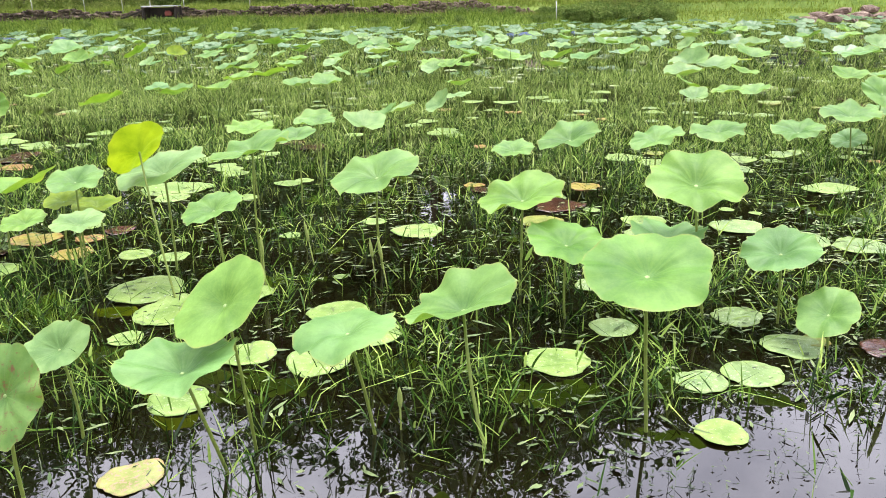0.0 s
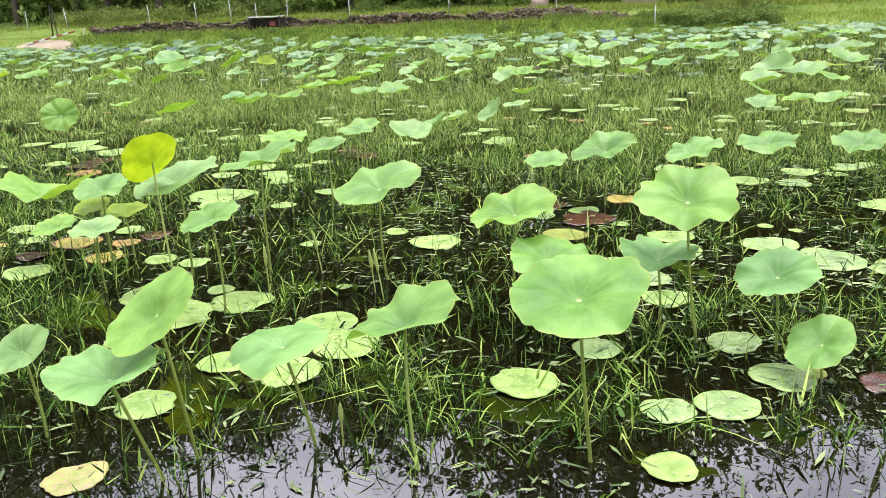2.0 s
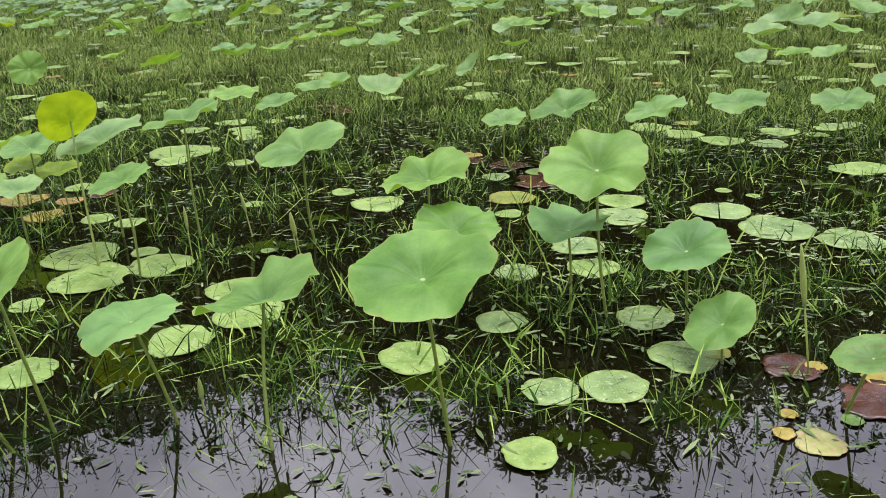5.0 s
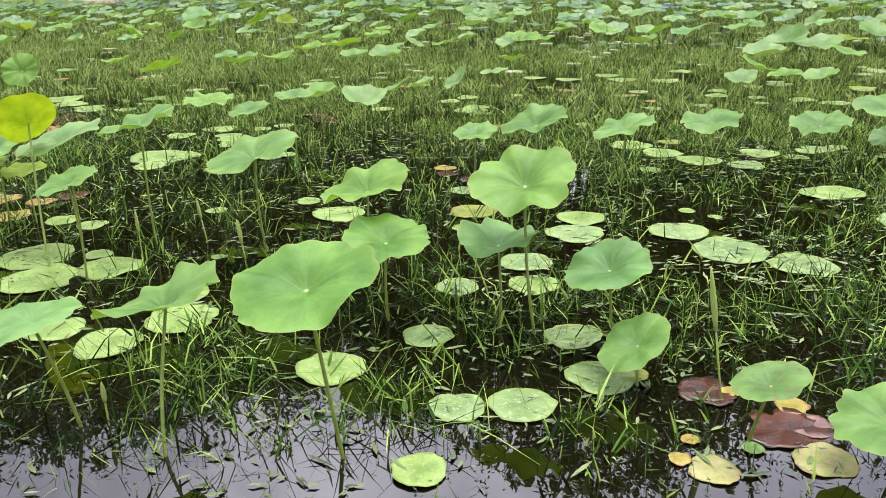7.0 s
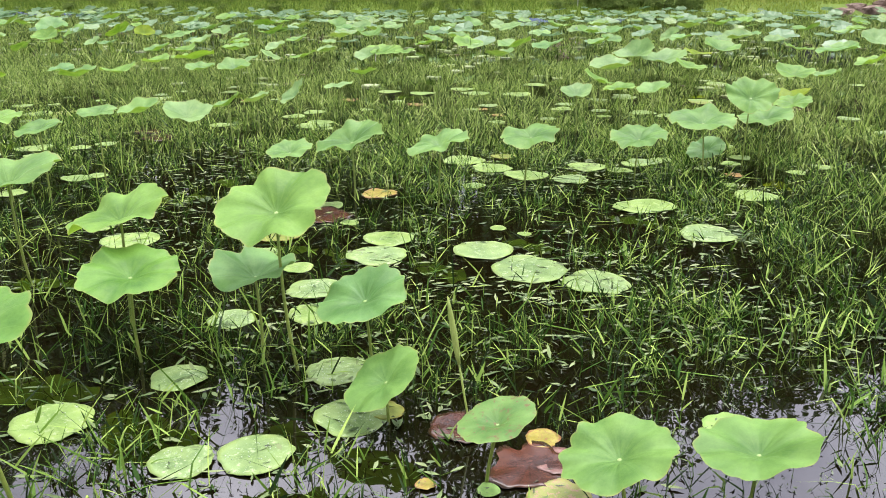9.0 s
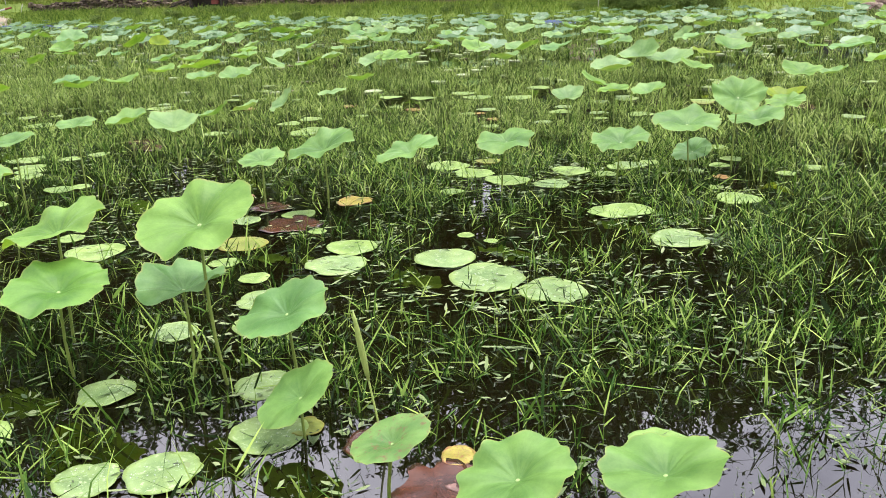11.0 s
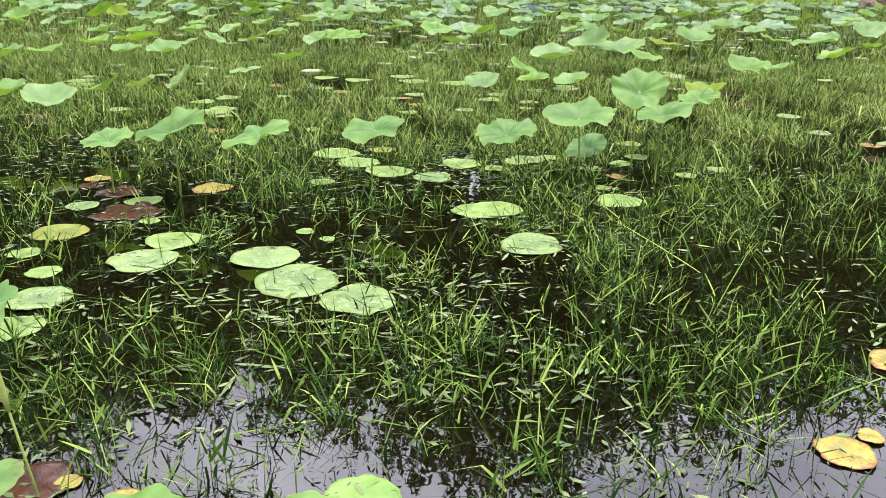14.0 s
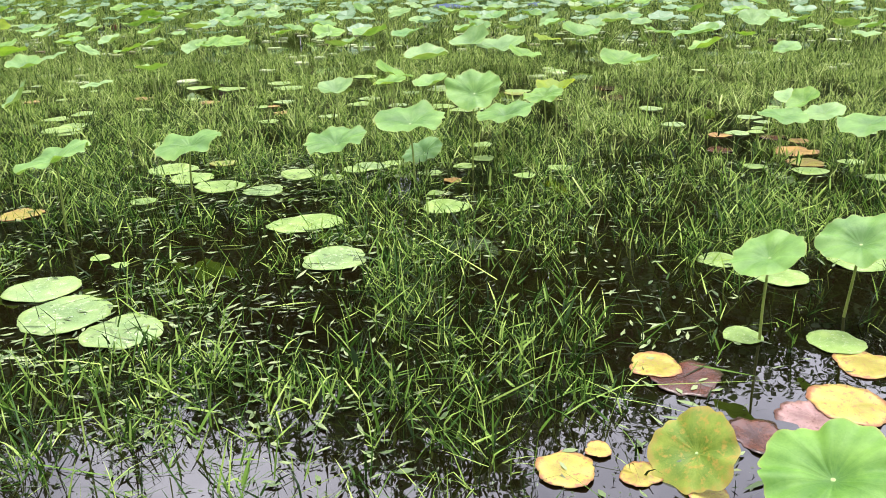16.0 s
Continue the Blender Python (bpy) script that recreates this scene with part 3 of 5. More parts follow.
lotus(-1.56, 3.69, 0.60, 0.168, 20, -115, "green", 0.0, stretch=(1.15, 30))
lotus(-2.16, 4.04, 0.87, 0.185, 50, 140, "yellow", 0.16, foot=(-1.88, 3.75), crease=100, stretch=(1.8, 4), calm=0.6)
lotus(-1.56, 4.34, 0.82, 0.232, 17, -140, "green", 0.08, crease=70, stretch=(1.30, 12))
lotus(-2.12, 4.23, 0.71, 0.280, 19, -125, "pale", 0.0, stretch=(1.25, 15))
lotus(0.96, 3.82, 0.44, 0.200, 5, -89, "blue", 0.22, crease=-10)
lotus(-0.42, 2.31, 0.50, 0.200, 11, -150, "blue", -0.20, foot=(-0.36, 2.36), crease=60, stretch=(1.15, 20))
lotus(0.00, 2.55, 0.52, 0.230, 17, -165, "green", 0.22, foot=(0.14, 2.33), crease=75, stretch=(1.15, 20))
lotus(0.47, 6.65, 0.51, 0.268, 21, -132, "green", 0.10, crease=100, stretch=(1.12, 15))
lotus(-0.02, 6.55, 0.42, 0.188, 13, -104, "green", 0.0)
lotus(1.21, 6.56, 0.52, 0.240, 16, -145, "green", 0.0, stretch=(1.15, 15))
lotus(1.84, 7.18, 0.50, 0.250, 13, -125, "green", -0.12, crease=90)
lotus(2.73, 7.83, 0.39, 0.255, 13, -118, "green", 0.0)
lotus(1.69, 3.40, 0.20, 0.160, 27, -135, "green", 0.0, stretch=(1.30, 35), calm=0.7)
lotus(2.19, 3.01, 0.30, 0.134, 16, -165, "spotted", 0.0, foot=(2.16, 3.10), stretch=(1.15, 20), calm=0.6)
lotus(2.59, 3.04, 0.21, 0.192, 18, -157, "green", 0.0)
lotus(3.04, 3.16, 0.21, 0.197, 12, 172, "green", 0.12, crease=0, stretch=(1.15, -10))
lotus(3.28, 8.05, 0.52, 0.286, 12, -95, "green", 0.0)
lotus(3.73, 8.54, 0.68, 0.236, 35, -91, "green", 0.22, crease=0)
lotus(3.95, 8.93, 0.43, 0.266, 12, -140, "green", 0.0)
lotus(3.35, 8.23, 0.23, 0.172, 28, -123, "blue", 0.0)
lotus(4.27, 9.36, 0.52, 0.185, 16, -127, "lime", 0.0)
lotus(5.45, 5.44, 0.42, 0.162, 28, -156, "green", 0.0)
lotus(5.91, 5.71, 0.41, 0.193, 22, -134, "green", 0.0)
lotus(5.03, 4.36, 0.10, 0.156, 43, -137, "old", 0.0)
lotus(5.39, 4.15, 0.19, 0.206, 21, -142, "big", 0.0)
lotus(-1.39, 1.67, 0.52, 0.170, 62, -98, "spotted", 0.0)
lotus(-1.57, 2.21, 0.42, 0.138, 34, -105, "pale", 0.10, crease=30, stretch=(1.25, 25))
lotus(-3.56, 4.61, 0.48, 0.320, 6, 70, "lime", 0.34, crease=12)
lotus(-2.78, 4.28, 0.62, 0.187, 15, -79, "green", 0.0)
lotus(-3.12, 4.17, 0.36, 0.154, 15, -102, "lime", 0.0)
lotus(-2.52, 3.86, 0.45, 0.162, 10, -88, "pale", 0.0)
lotus(-2.92, 4.33, 0.47, 0.125, 20, -86, "yellow", 0.0)
lotus(-2.78, 4.48, 0.40, 0.163, 7, -89, "yellow", 0.0)
lotus(-5.60, 7.20, 0.75, 0.205, 50, -62, "lime", 0.12, crease=28, stretch=(1.30, -55), calm=0.8)
lotus(-8.03, 8.22, 0.50, 0.260, 17, -77, "green", 0.0)
lotus(-2.22, 5.98, 0.70, 0.210, 6, -63, "lime", 0.0)
lotus(-1.82, 5.97, 0.64, 0.175, 14, -115, "green", 0.0)
lotus(-1.87, 6.75, 0.64, 0.171, 8, -85, "green", 0.0)
far_lotus(-1.64, 8.69, 0.43, 0.192, "green")
far_lotus(-1.54, 9.19, 0.43, 0.191, "pale")
far_lotus(-0.91, 19.16, 0.43, 0.370, "lime")
far_lotus(0.29, 16.14, 0.43, 0.307, "pale")
far_lotus(0.99, 18.76, 0.43, 0.383, "blue")
far_lotus(-1.19, 12.10, 0.43, 0.242, "green")
far_lotus(-1.02, 10.55, 0.43, 0.199, "pale")
far_lotus(-10.08, 20.51, 0.43, 0.270, "yellow")
far_lotus(-7.55, 10.85, 0.43, 0.270, "lime")
far_lotus(-6.23, 10.38, 0.43, 0.335, "lime")
far_lotus(-5.86, 11.90, 0.43, 0.317, "green")
far_lotus(-5.23, 12.07, 0.43, 0.291, "lime")
far_lotus(-3.88, 12.18, 0.43, 0.239, "green")
far_lotus(-3.92, 13.87, 0.43, 0.237, "pale")
far_lotus(-5.15, 14.27, 0.43, 0.390, "lime")
far_lotus(-5.55, 16.76, 0.43, 0.319, "green")
far_lotus(-7.07, 18.11, 0.43, 0.277, "pale")
far_lotus(-13.06, 13.56, 0.43, 0.348, "green")
far_lotus(-16.30, 18.71, 0.43, 0.270, "lime")
far_lotus(-16.67, 17.67, 0.43, 0.270, "yellow")
far_lotus(-18.82, 23.54, 0.43, 0.270, "lime")
far_lotus(-11.86, 14.45, 0.43, 0.227, "pale")
far_lotus(-19.30, 26.37, 0.43, 0.439, "green")
far_lotus(-13.09, 18.51, 0.43, 0.312, "pale")
far_lotus(-15.62, 24.00, 0.43, 0.525, "blue")
far_lotus(-11.37, 17.36, 0.43, 0.258, "green")
far_lotus(-12.97, 23.61, 0.43, 0.424, "lime")
far_lotus(-13.02, 21.60, 0.43, 0.355, "lime")
far_lotus(-12.12, 15.97, 0.43, 0.275, "pale")
far_lotus(-10.56, 14.65, 0.43, 0.247, "blue")
far_lotus(-6.72, 21.31, 0.43, 0.361, "green")
far_lotus(-4.01, 18.25, 0.43, 0.199, "pale")
far_lotus(-2.34, 16.18, 0.43, 0.295, "lime")
far_lotus(-2.08, 15.21, 0.43, 0.252, "pale")
far_lotus(-1.55, 15.90, 0.43, 0.228, "lime")
far_lotus(-3.72, 20.52, 0.43, 0.370, "green")
far_lotus(2.40, 13.31, 0.43, 0.336, "pale")
far_lotus(2.28, 11.69, 0.43, 0.255, "lime")
far_lotus(2.06, 10.03, 0.43, 0.204, "pale")
far_lotus(3.27, 15.34, 0.43, 0.432, "pale")
far_lotus(3.70, 14.78, 0.43, 0.270, "lime")
far_lotus(2.55, 10.47, 0.43, 0.213, "lime")
far_lotus(2.95, 10.73, 0.43, 0.212, "green")
far_lotus(5.26, 21.41, 0.43, 0.351, "pale")
far_lotus(3.95, 21.06, 0.43, 0.315, "blue")
far_lotus(2.31, 20.14, 0.43, 0.273, "green")
far_lotus(3.01, 19.69, 0.43, 0.261, "pale")
far_lotus(-17.62, 30.26, 0.43, 0.433, "green")
far_lotus(-12.45, 26.89, 0.43, 0.366, "pale")
far_lotus(-10.31, 24.72, 0.43, 0.383, "blue")
far_lotus(-9.76, 27.57, 0.43, 0.420, "green")
far_lotus(-7.36, 24.85, 0.43, 0.368, "pale")
far_lotus(-6.89, 26.89, 0.43, 0.395, "green")
far_lotus(-5.56, 25.49, 0.43, 0.358, "pale")
far_lotus(-2.70, 24.00, 0.43, 0.337, "blue")
far_lotus(-2.13, 26.46, 0.43, 0.330, "green")
far_lotus(-0.87, 26.17, 0.43, 0.366, "pale")
far_lotus(0.51, 26.53, 0.43, 0.328, "green")
far_lotus(1.81, 27.32, 0.43, 0.369, "pale")
far_lotus(2.29, 23.86, 0.43, 0.316, "blue")
far_lotus(3.14, 25.22, 0.43, 0.300, "green")
far_lotus(4.55, 26.57, 0.43, 0.348, "pale")
far_lotus(5.53, 27.23, 0.43, 0.356, "green")
far_lotus(-23.29, 34.38, 0.43, 0.494, "pale")
far_lotus(-19.68, 22.92, 0.43, 0.411, "blue")
far_lotus(-23.20, 25.09, 0.43, 0.451, "green")
far_lotus(-18.57, 18.89, 0.43, 0.348, "pale")
far_lotus(-9.15, 20.38, 0.43, 0.316, "green")
far_lotus(-13.31, 31.62, 0.43, 0.442, "lime")
far_lotus(-9.29, 17.70, 0.43, 0.250, "blue")
far_lotus(-4.97, 18.86, 0.43, 0.279, "green")
far_lotus(-3.01, 15.50, 0.43, 0.210, "pale")
far_lotus(-1.90, 19.67, 0.43, 0.256, "green")
far_lotus(-1.75, 18.48, 0.43, 0.257, "lime")
far_lotus(-2.25, 16.91, 0.43, 0.381, "lime")
far_lotus(0.30, 18.17, 0.43, 0.366, "green")
far_lotus(2.79, 15.22, 0.43, 0.393, "pale")
far_lotus(4.53, 18.18, 0.43, 0.377, "green")
far_lotus(6.05, 18.29, 0.43, 0.342, "lime")
far_lotus(6.63, 17.63, 0.43, 0.408, "blue")
far_lotus(6.45, 14.63, 0.43, 0.277, "lime")
far_lotus(5.13, 13.69, 0.43, 0.290, "lime")
far_lotus(5.48, 13.22, 0.43, 0.200, "green")
far_lotus(4.36, 9.97, 0.43, 0.214, "yellow")
far_lotus(-1.08, 9.27, 0.43, 0.189, "pale")
far_lotus(-2.33, 8.10, 0.43, 0.228, "green")
far_lotus(-1.74, 7.99, 0.43, 0.249, "pale")
far_lotus(-6.03, 15.44, 0.43, 0.270, "lime")
far_lotus(-5.50, 13.60, 0.43, 0.255, "lime")
far_lotus(-6.25, 12.03, 0.43, 0.224, "blue")
far_lotus(-3.53, 12.65, 0.43, 0.272, "green")
far_lotus(-4.45, 16.43, 0.43, 0.236, "pale")
far_lotus(-3.36, 15.17, 0.43, 0.268, "lime")
far_lotus(-3.81, 14.63, 0.43, 0.236, "pale")
far_lotus(-12.61, 19.79, 0.43, 0.345, "lime")
far_lotus(-14.41, 23.77, 0.43, 0.456, "green")
far_lotus(0.38, 23.00, 0.43, 0.305, "pale")
far_lotus(1.64, 23.46, 0.43, 0.309, "green")
far_lotus(3.78, 22.35, 0.43, 0.284, "pale")
far_lotus(5.79, 22.84, 0.43, 0.285, "blue")
far_lotus(7.31, 23.71, 0.43, 0.335, "green")
far_lotus(8.62, 24.99, 0.43, 0.350, "pale")
far_lotus(-2.34, 23.15, 0.43, 0.316, "green")
far_lotus(-4.27, 24.61, 0.43, 0.343, "pale")
far_lotus(-5.54, 23.83, 0.43, 0.339, "blue")
far_lotus(-7.48, 23.41, 0.43, 0.338, "green")
far_lotus(-8.61, 22.10, 0.43, 0.322, "pale")
far_lotus(7.65, 14.87, 0.43, 0.215, "green")
far_lotus(8.48, 21.87, 0.43, 0.399, "pale")
far_lotus(7.43, 17.06, 0.43, 0.205, "lime")
far_lotus(6.93, 18.24, 0.43, 0.280, "green")
far_lotus(6.69, 10.44, 0.43, 0.200, "pale")
far_lotus(6.29, 9.01, 0.43, 0.212, "green")
far_lotus(6.67, 9.18, 0.43, 0.181, "pale")
far_lotus(6.71, 9.99, 0.43, 0.170, "lime")
far_lotus(6.80, 8.45, 0.43, 0.242, "green")
far_lotus(3.96, 16.71, 0.43, 0.270, "yellow")
far_lotus(9.02, 18.88, 0.43, 0.257, "green")
far_lotus(9.83, 19.57, 0.43, 0.264, "pale")
far_lotus(9.28, 21.64, 0.43, 0.292, "blue")
far_lotus(10.06, 18.72, 0.43, 0.245, "green")
pad(-1.81, 3.58, 0.239, "fresh")
pad(-2.15, 3.89, 0.241, "fresh")
pad(-1.53, 3.87, 0.203, "fresh")
pad(-1.78, 4.04, 0.092, "fresh")
pad(1.71, 5.58, 0.204, "frosty")
pad(2.06, 5.27, 0.241, "frosty")
pad(2.46, 5.12, 0.203, "frosty")
pad(1.06, 5.33, 0.198, "frosty")
pad(1.04, 5.69, 0.178, "fresh")
pad(0.26, 5.62, 0.177, "olive")
pad(1.02, 4.37, 0.152, "fresh")
pad(0.88, 4.70, 0.164, "frosty")
pad(0.61, 4.20, 0.127, "frosty")
pad(0.68, 3.56, 0.131, "frosty")
pad(1.35, 3.77, 0.144, "frosty")
pad(1.54, 3.40, 0.154, "frosty")
pad(1.67, 3.47, 0.074, "olive")
pad(1.03, 2.97, 0.121, "frosty")
pad(1.28, 3.07, 0.145, "frosty")
pad(1.04, 2.52, 0.105, "fresh")
pad(0.38, 3.11, 0.166, "fresh")
pad(-1.64, 5.12, 0.087, "fresh")
pad(-2.30, 4.55, 0.114, "fresh")
pad(-2.60, 4.58, 0.127, "fresh")
pad(-3.29, 6.59, 0.327, "fresh")
pad(-3.14, 6.22, 0.177, "fresh")
pad(-0.41, 6.86, 0.103, "yellow")
pad(-0.33, 6.68, 0.100, "brown")
pad(-0.01, 6.18, 0.115, "frosty")
pad(0.32, 5.24, 0.099, "fresh")
pad(1.08, 8.26, 0.214, "fresh")
pad(1.40, 7.99, 0.205, "fresh")
pad(1.74, 7.78, 0.205, "fresh")
pad(2.15, 7.68, 0.166, "frosty")
pad(1.42, 8.55, 0.131, "olive")
pad(1.35, 7.29, 0.101, "fresh")
pad(1.74, 6.08, 0.063, "fresh")
pad(1.94, 5.98, 0.051, "fresh")
pad(2.72, 6.85, 0.201, "fresh")
pad(2.28, 8.22, 0.190, "fresh")
pad(2.82, 8.54, 0.166, "frosty")
pad(-0.69, 5.30, 0.200, "fresh")
pad(1.98, 3.41, 0.119, "brown")
pad(2.31, 3.40, 0.069, "yellow")
pad(2.28, 3.21, 0.165, "brown")
pad(2.38, 3.26, 0.089, "pink")
pad(2.40, 3.03, 0.114, "fading")
pad(2.03, 2.85, 0.090, "fading")
pad(1.91, 2.88, 0.042, "yellow")
pad(1.94, 3.02, 0.037, "yellow")
pad(2.16, 3.03, 0.042, "green")
pad(-2.30, 9.75, 0.149, "fresh")
pad(-2.63, 8.82, 0.191, "brown")
pad(-1.14, 10.16, 0.167, "fresh")
pad(-0.97, 9.75, 0.143, "fresh")
pad(-6.92, 9.11, 0.247, "fresh")
pad(-6.43, 8.97, 0.200, "fresh")
pad(-6.01, 7.93, 0.218, "brown")
pad(-3.62, 8.01, 0.201, "fresh")
pad(-3.28, 7.68, 0.159, "fresh")
pad(-2.97, 7.29, 0.151, "fresh")
pad(-3.81, 7.55, 0.161, "fresh")
pad(0.65, 5.01, 0.099, "fresh")
pad(3.19, 6.22, 0.203, "frosty")
pad(3.68, 7.37, 0.186, "fresh")
pad(0.32, 6.41, 0.133, "fresh")
pad(0.62, 6.87, 0.155, "yellow")
pad(0.01, 6.59, 0.167, "brown")
pad(0.37, 6.14, 0.226, "brown")
pad(0.65, 6.00, 0.070, "fresh")
pad(2.72, 8.43, 0.132, "fresh")
pad(2.98, 8.68, 0.103, "fresh")
pad(3.37, 8.34, 0.104, "fresh")
pad(3.66, 9.49, 0.118, "fresh")
pad(3.75, 8.92, 0.110, "fresh")
pad(3.60, 8.12, 0.084, "orange")
pad(3.53, 7.74, 0.069, "fresh")
pad(4.17, 8.35, 0.093, "fresh")
pad(4.46, 8.64, 0.113, "fresh")
pad(-2.97, 9.19, 0.169, "brown")
pad(2.08, 3.44, 0.046, "yellow")
pad(3.04, 3.62, 0.125, "green")
pad(-2.13, 6.98, 0.103, "fresh")
pad(-2.99, 8.38, 0.125, "fresh")
pad(-3.14, 8.11, 0.122, "fresh")
pad(-1.52, 10.95, 0.171, "fresh")
pad(2.84, 6.91, 0.192, "fresh")
pad(5.38, 5.46, 0.095, "fresh")
pad(5.78, 5.44, 0.130, "fresh")
pad(5.84, 5.24, 0.135, "yellow")
pad(5.43, 6.46, 0.123, "fresh")
pad(5.72, 6.24, 0.157, "fresh")
pad(6.21, 6.54, 0.181, "fresh")
pad(4.96, 5.11, 0.116, "yellow")
pad(5.07, 5.02, 0.154, "brown")
pad(5.67, 4.88, 0.156, "yellow")
pad(4.60, 4.31, 0.108, "yellow")
pad(4.71, 4.44, 0.051, "yellow")
pad(4.85, 4.32, 0.077, "yellow")
pad(5.52, 4.77, 0.141, "pink")
pad(5.28, 4.62, 0.114, "brown")
pad(5.06, 4.23, 0.065, "yellow")
pad(5.99, 10.13, 0.114, "orange")
pad(5.89, 9.44, 0.131, "brown")
pad(6.08, 8.81, 0.096, "fresh")
pad(6.44, 10.50, 0.089, "fresh")
pad(6.68, 9.89, 0.110, "orange")
pad(6.52, 8.97, 0.159, "yellow")
pad(6.48, 8.68, 0.141, "fresh")
pad(6.90, 9.05, 0.111, "fresh")
pad(6.95, 8.53, 0.114, "fresh")
pad(6.55, 9.43, 0.210, "orange")
pad(3.63, 8.62, 0.103, "fresh")
pad(3.74, 13.06, 0.182, "fresh")
pad(4.95, 13.37, 0.206, "brown")
pad(6.50, 15.47, 0.140, "fresh")
pad(5.50, 16.24, 0.203, "fresh")
pad(4.19, 15.28, 0.192, "fresh")
pad(6.48, 10.07, 0.127, "brown")
pad(5.00, 12.48, 0.186, "brown")
pad(-1.29, 2.56, 0.150, "fresh")
pad(-1.19, 1.97, 0.122, "fading")
pad(-2.27, 3.85, 0.112, "fresh")
pad(-1.89, 3.17, 0.097, "fresh")
pad(-1.16, 3.05, 0.150, "fresh")
pad(-0.78, 3.01, 0.174, "fresh")
pad(-0.85, 3.63, 0.182, "fresh")
pad(-0.62, 3.37, 0.200, "fresh")
pad(-3.09, 6.66, 0.159, "fresh")
pad(-2.25, 6.86, 0.142, "fresh")
pad(-3.13, 7.50, 0.158, "fresh")
pad(-3.13, 3.28, 0.109, "fresh")
pad(-3.41, 4.15, 0.186, "fresh")
pad(-3.08, 4.55, 0.151, "yellow")
pad(-3.59, 4.88, 0.197, "yellow")
pad(-3.17, 4.93, 0.118, "orange")
pad(-3.39, 5.27, 0.125, "fresh")
pad(-4.40, 5.17, 0.138, "fresh")
pad(-4.03, 4.87, 0.119, "fresh")
pad(-3.69, 4.49, 0.121, "brown")
pad(-4.24, 4.61, 0.142, "yellow")
pad(-3.06, 5.16, 0.121, "brown")
pad(-7.46, 9.47, 0.346, "fresh")
pad(-6.28, 8.78, 0.198, "fresh")
pad(-6.52, 8.00, 0.168, "fresh")
pad(-6.08, 8.29, 0.188, "brown")
pad(-5.67, 7.49, 0.208, "orange")
pad(-5.25, 10.11, 0.213, "fresh")
pad(-6.02, 9.84, 0.192, "fresh")
pad(-1.14, 9.92, 0.224, "fresh")
pad(2.60, 8.11, 0.110, "fresh")
pad(-4.48, 11.74, 0.188, "fresh")
pad(-0.53, 13.15, 0.214, "fresh")
pad(-0.01, 13.81, 0.221, "fresh")
pad(0.30, 13.31, 0.236, "fresh")
pad(1.11, 14.58, 0.202, "fresh")
pad(0.93, 13.30, 0.256, "fresh")
pad(-10.48, 12.72, 0.229, "fresh")
pad(-7.93, 12.11, 0.209, "fresh")
pad(-8.12, 9.43, 0.220, "fresh")
pad(-6.33, 6.45, 0.145, "fresh")
pad(-7.21, 7.69, 0.186, "fresh")
pad(-1.11, 13.25, 0.193, "fresh")
pad(-4.16, 11.45, 0.205, "fresh")
pad(-1.69, 10.58, 0.160, "fresh")
pad(-2.45, 6.27, 0.121, "fresh")
pad(-1.08, 5.55, 0.103, "fresh")
pad(-1.00, 4.23, 0.047, "fresh")
pad(2.88, 11.71, 0.197, "fresh")
pad(3.20, 11.49, 0.173, "fresh")
pad(2.63, 13.19, 0.201, "fresh")
pad(1.79, 11.85, 0.163, "fresh")


rng = np.random.default_rng(90)
for k in range(90):
    y = math.sqrt(rng.uniform(14.5 ** 2, 32 ** 2))
    far_lotus(rng.uniform(-1.05 * y, 0.43 * y + 4), y, rng.uniform(0.34, 0.58), rng.uniform(0.19, 0.31), ("green", "pale", "lime", "pale", "green")[k % 5])

# ---- furled young leaves ----
M_FURL = simple("furled_leaf", [(0.3, (0.16, 0.22, 0.035)), (0.7, (0.32, 0.38, 0.11))], 9.0, 0.55, which="Generated")


def furled(x, y, h, lean, azimuth, size=1.0):
    """A young lotus leaf still rolled up: a tapering spindle on a thin stalk."""
    thing = new("furled_lotus_leaf")
    thing.location = (x, y, -0.3)
    tagged(thing, "young lotus leaf rolled into a green spindle", "lotus leaf", "furled lotus leaves")
    d = Vector((math.cos(radians(azimuth)) * math.sin(radians(lean)), math.sin(radians(azimuth)) * math.sin(radians(lean)), math.cos(radians(lean))))
    neck = d * ((h * 0.55 + 0.3) / d.z)
    v, f = tube([d * 0, neck * 0.5, neck], [0.005, 0.0045, 0.004])
    part("stem", mesh_of("stem", v, f, M_STEM, True), thing)
    length = h * 0.48
    prof = [0.5, 0.85, 1.0, 1.0, 0.85, 0.6, 0.15]
    v, f = tube([neck + d * length * k / 6 for k in range(7)], [0.011 * size * p for p in prof], 9)
    part("rolled_blade", mesh_of("rolled_blade", v, f, M_FURL, True), thing)


furled(-1.43, 4.05, 0.32, 1, 180)
furled(-1.20, 4.46, 0.30, 9, 180)
furled(-0.61, 4.04, 0.33, 8, 180)
furled(2.09, 3.35, 0.57, 9, 180, 1.15)
furled(-0.73, 4.17, 0.28, 5, 180)
furled(-0.25, 2.42, 0.19, 0, 180)
furled(2.78, 4.72, 0.09, 21, 180)

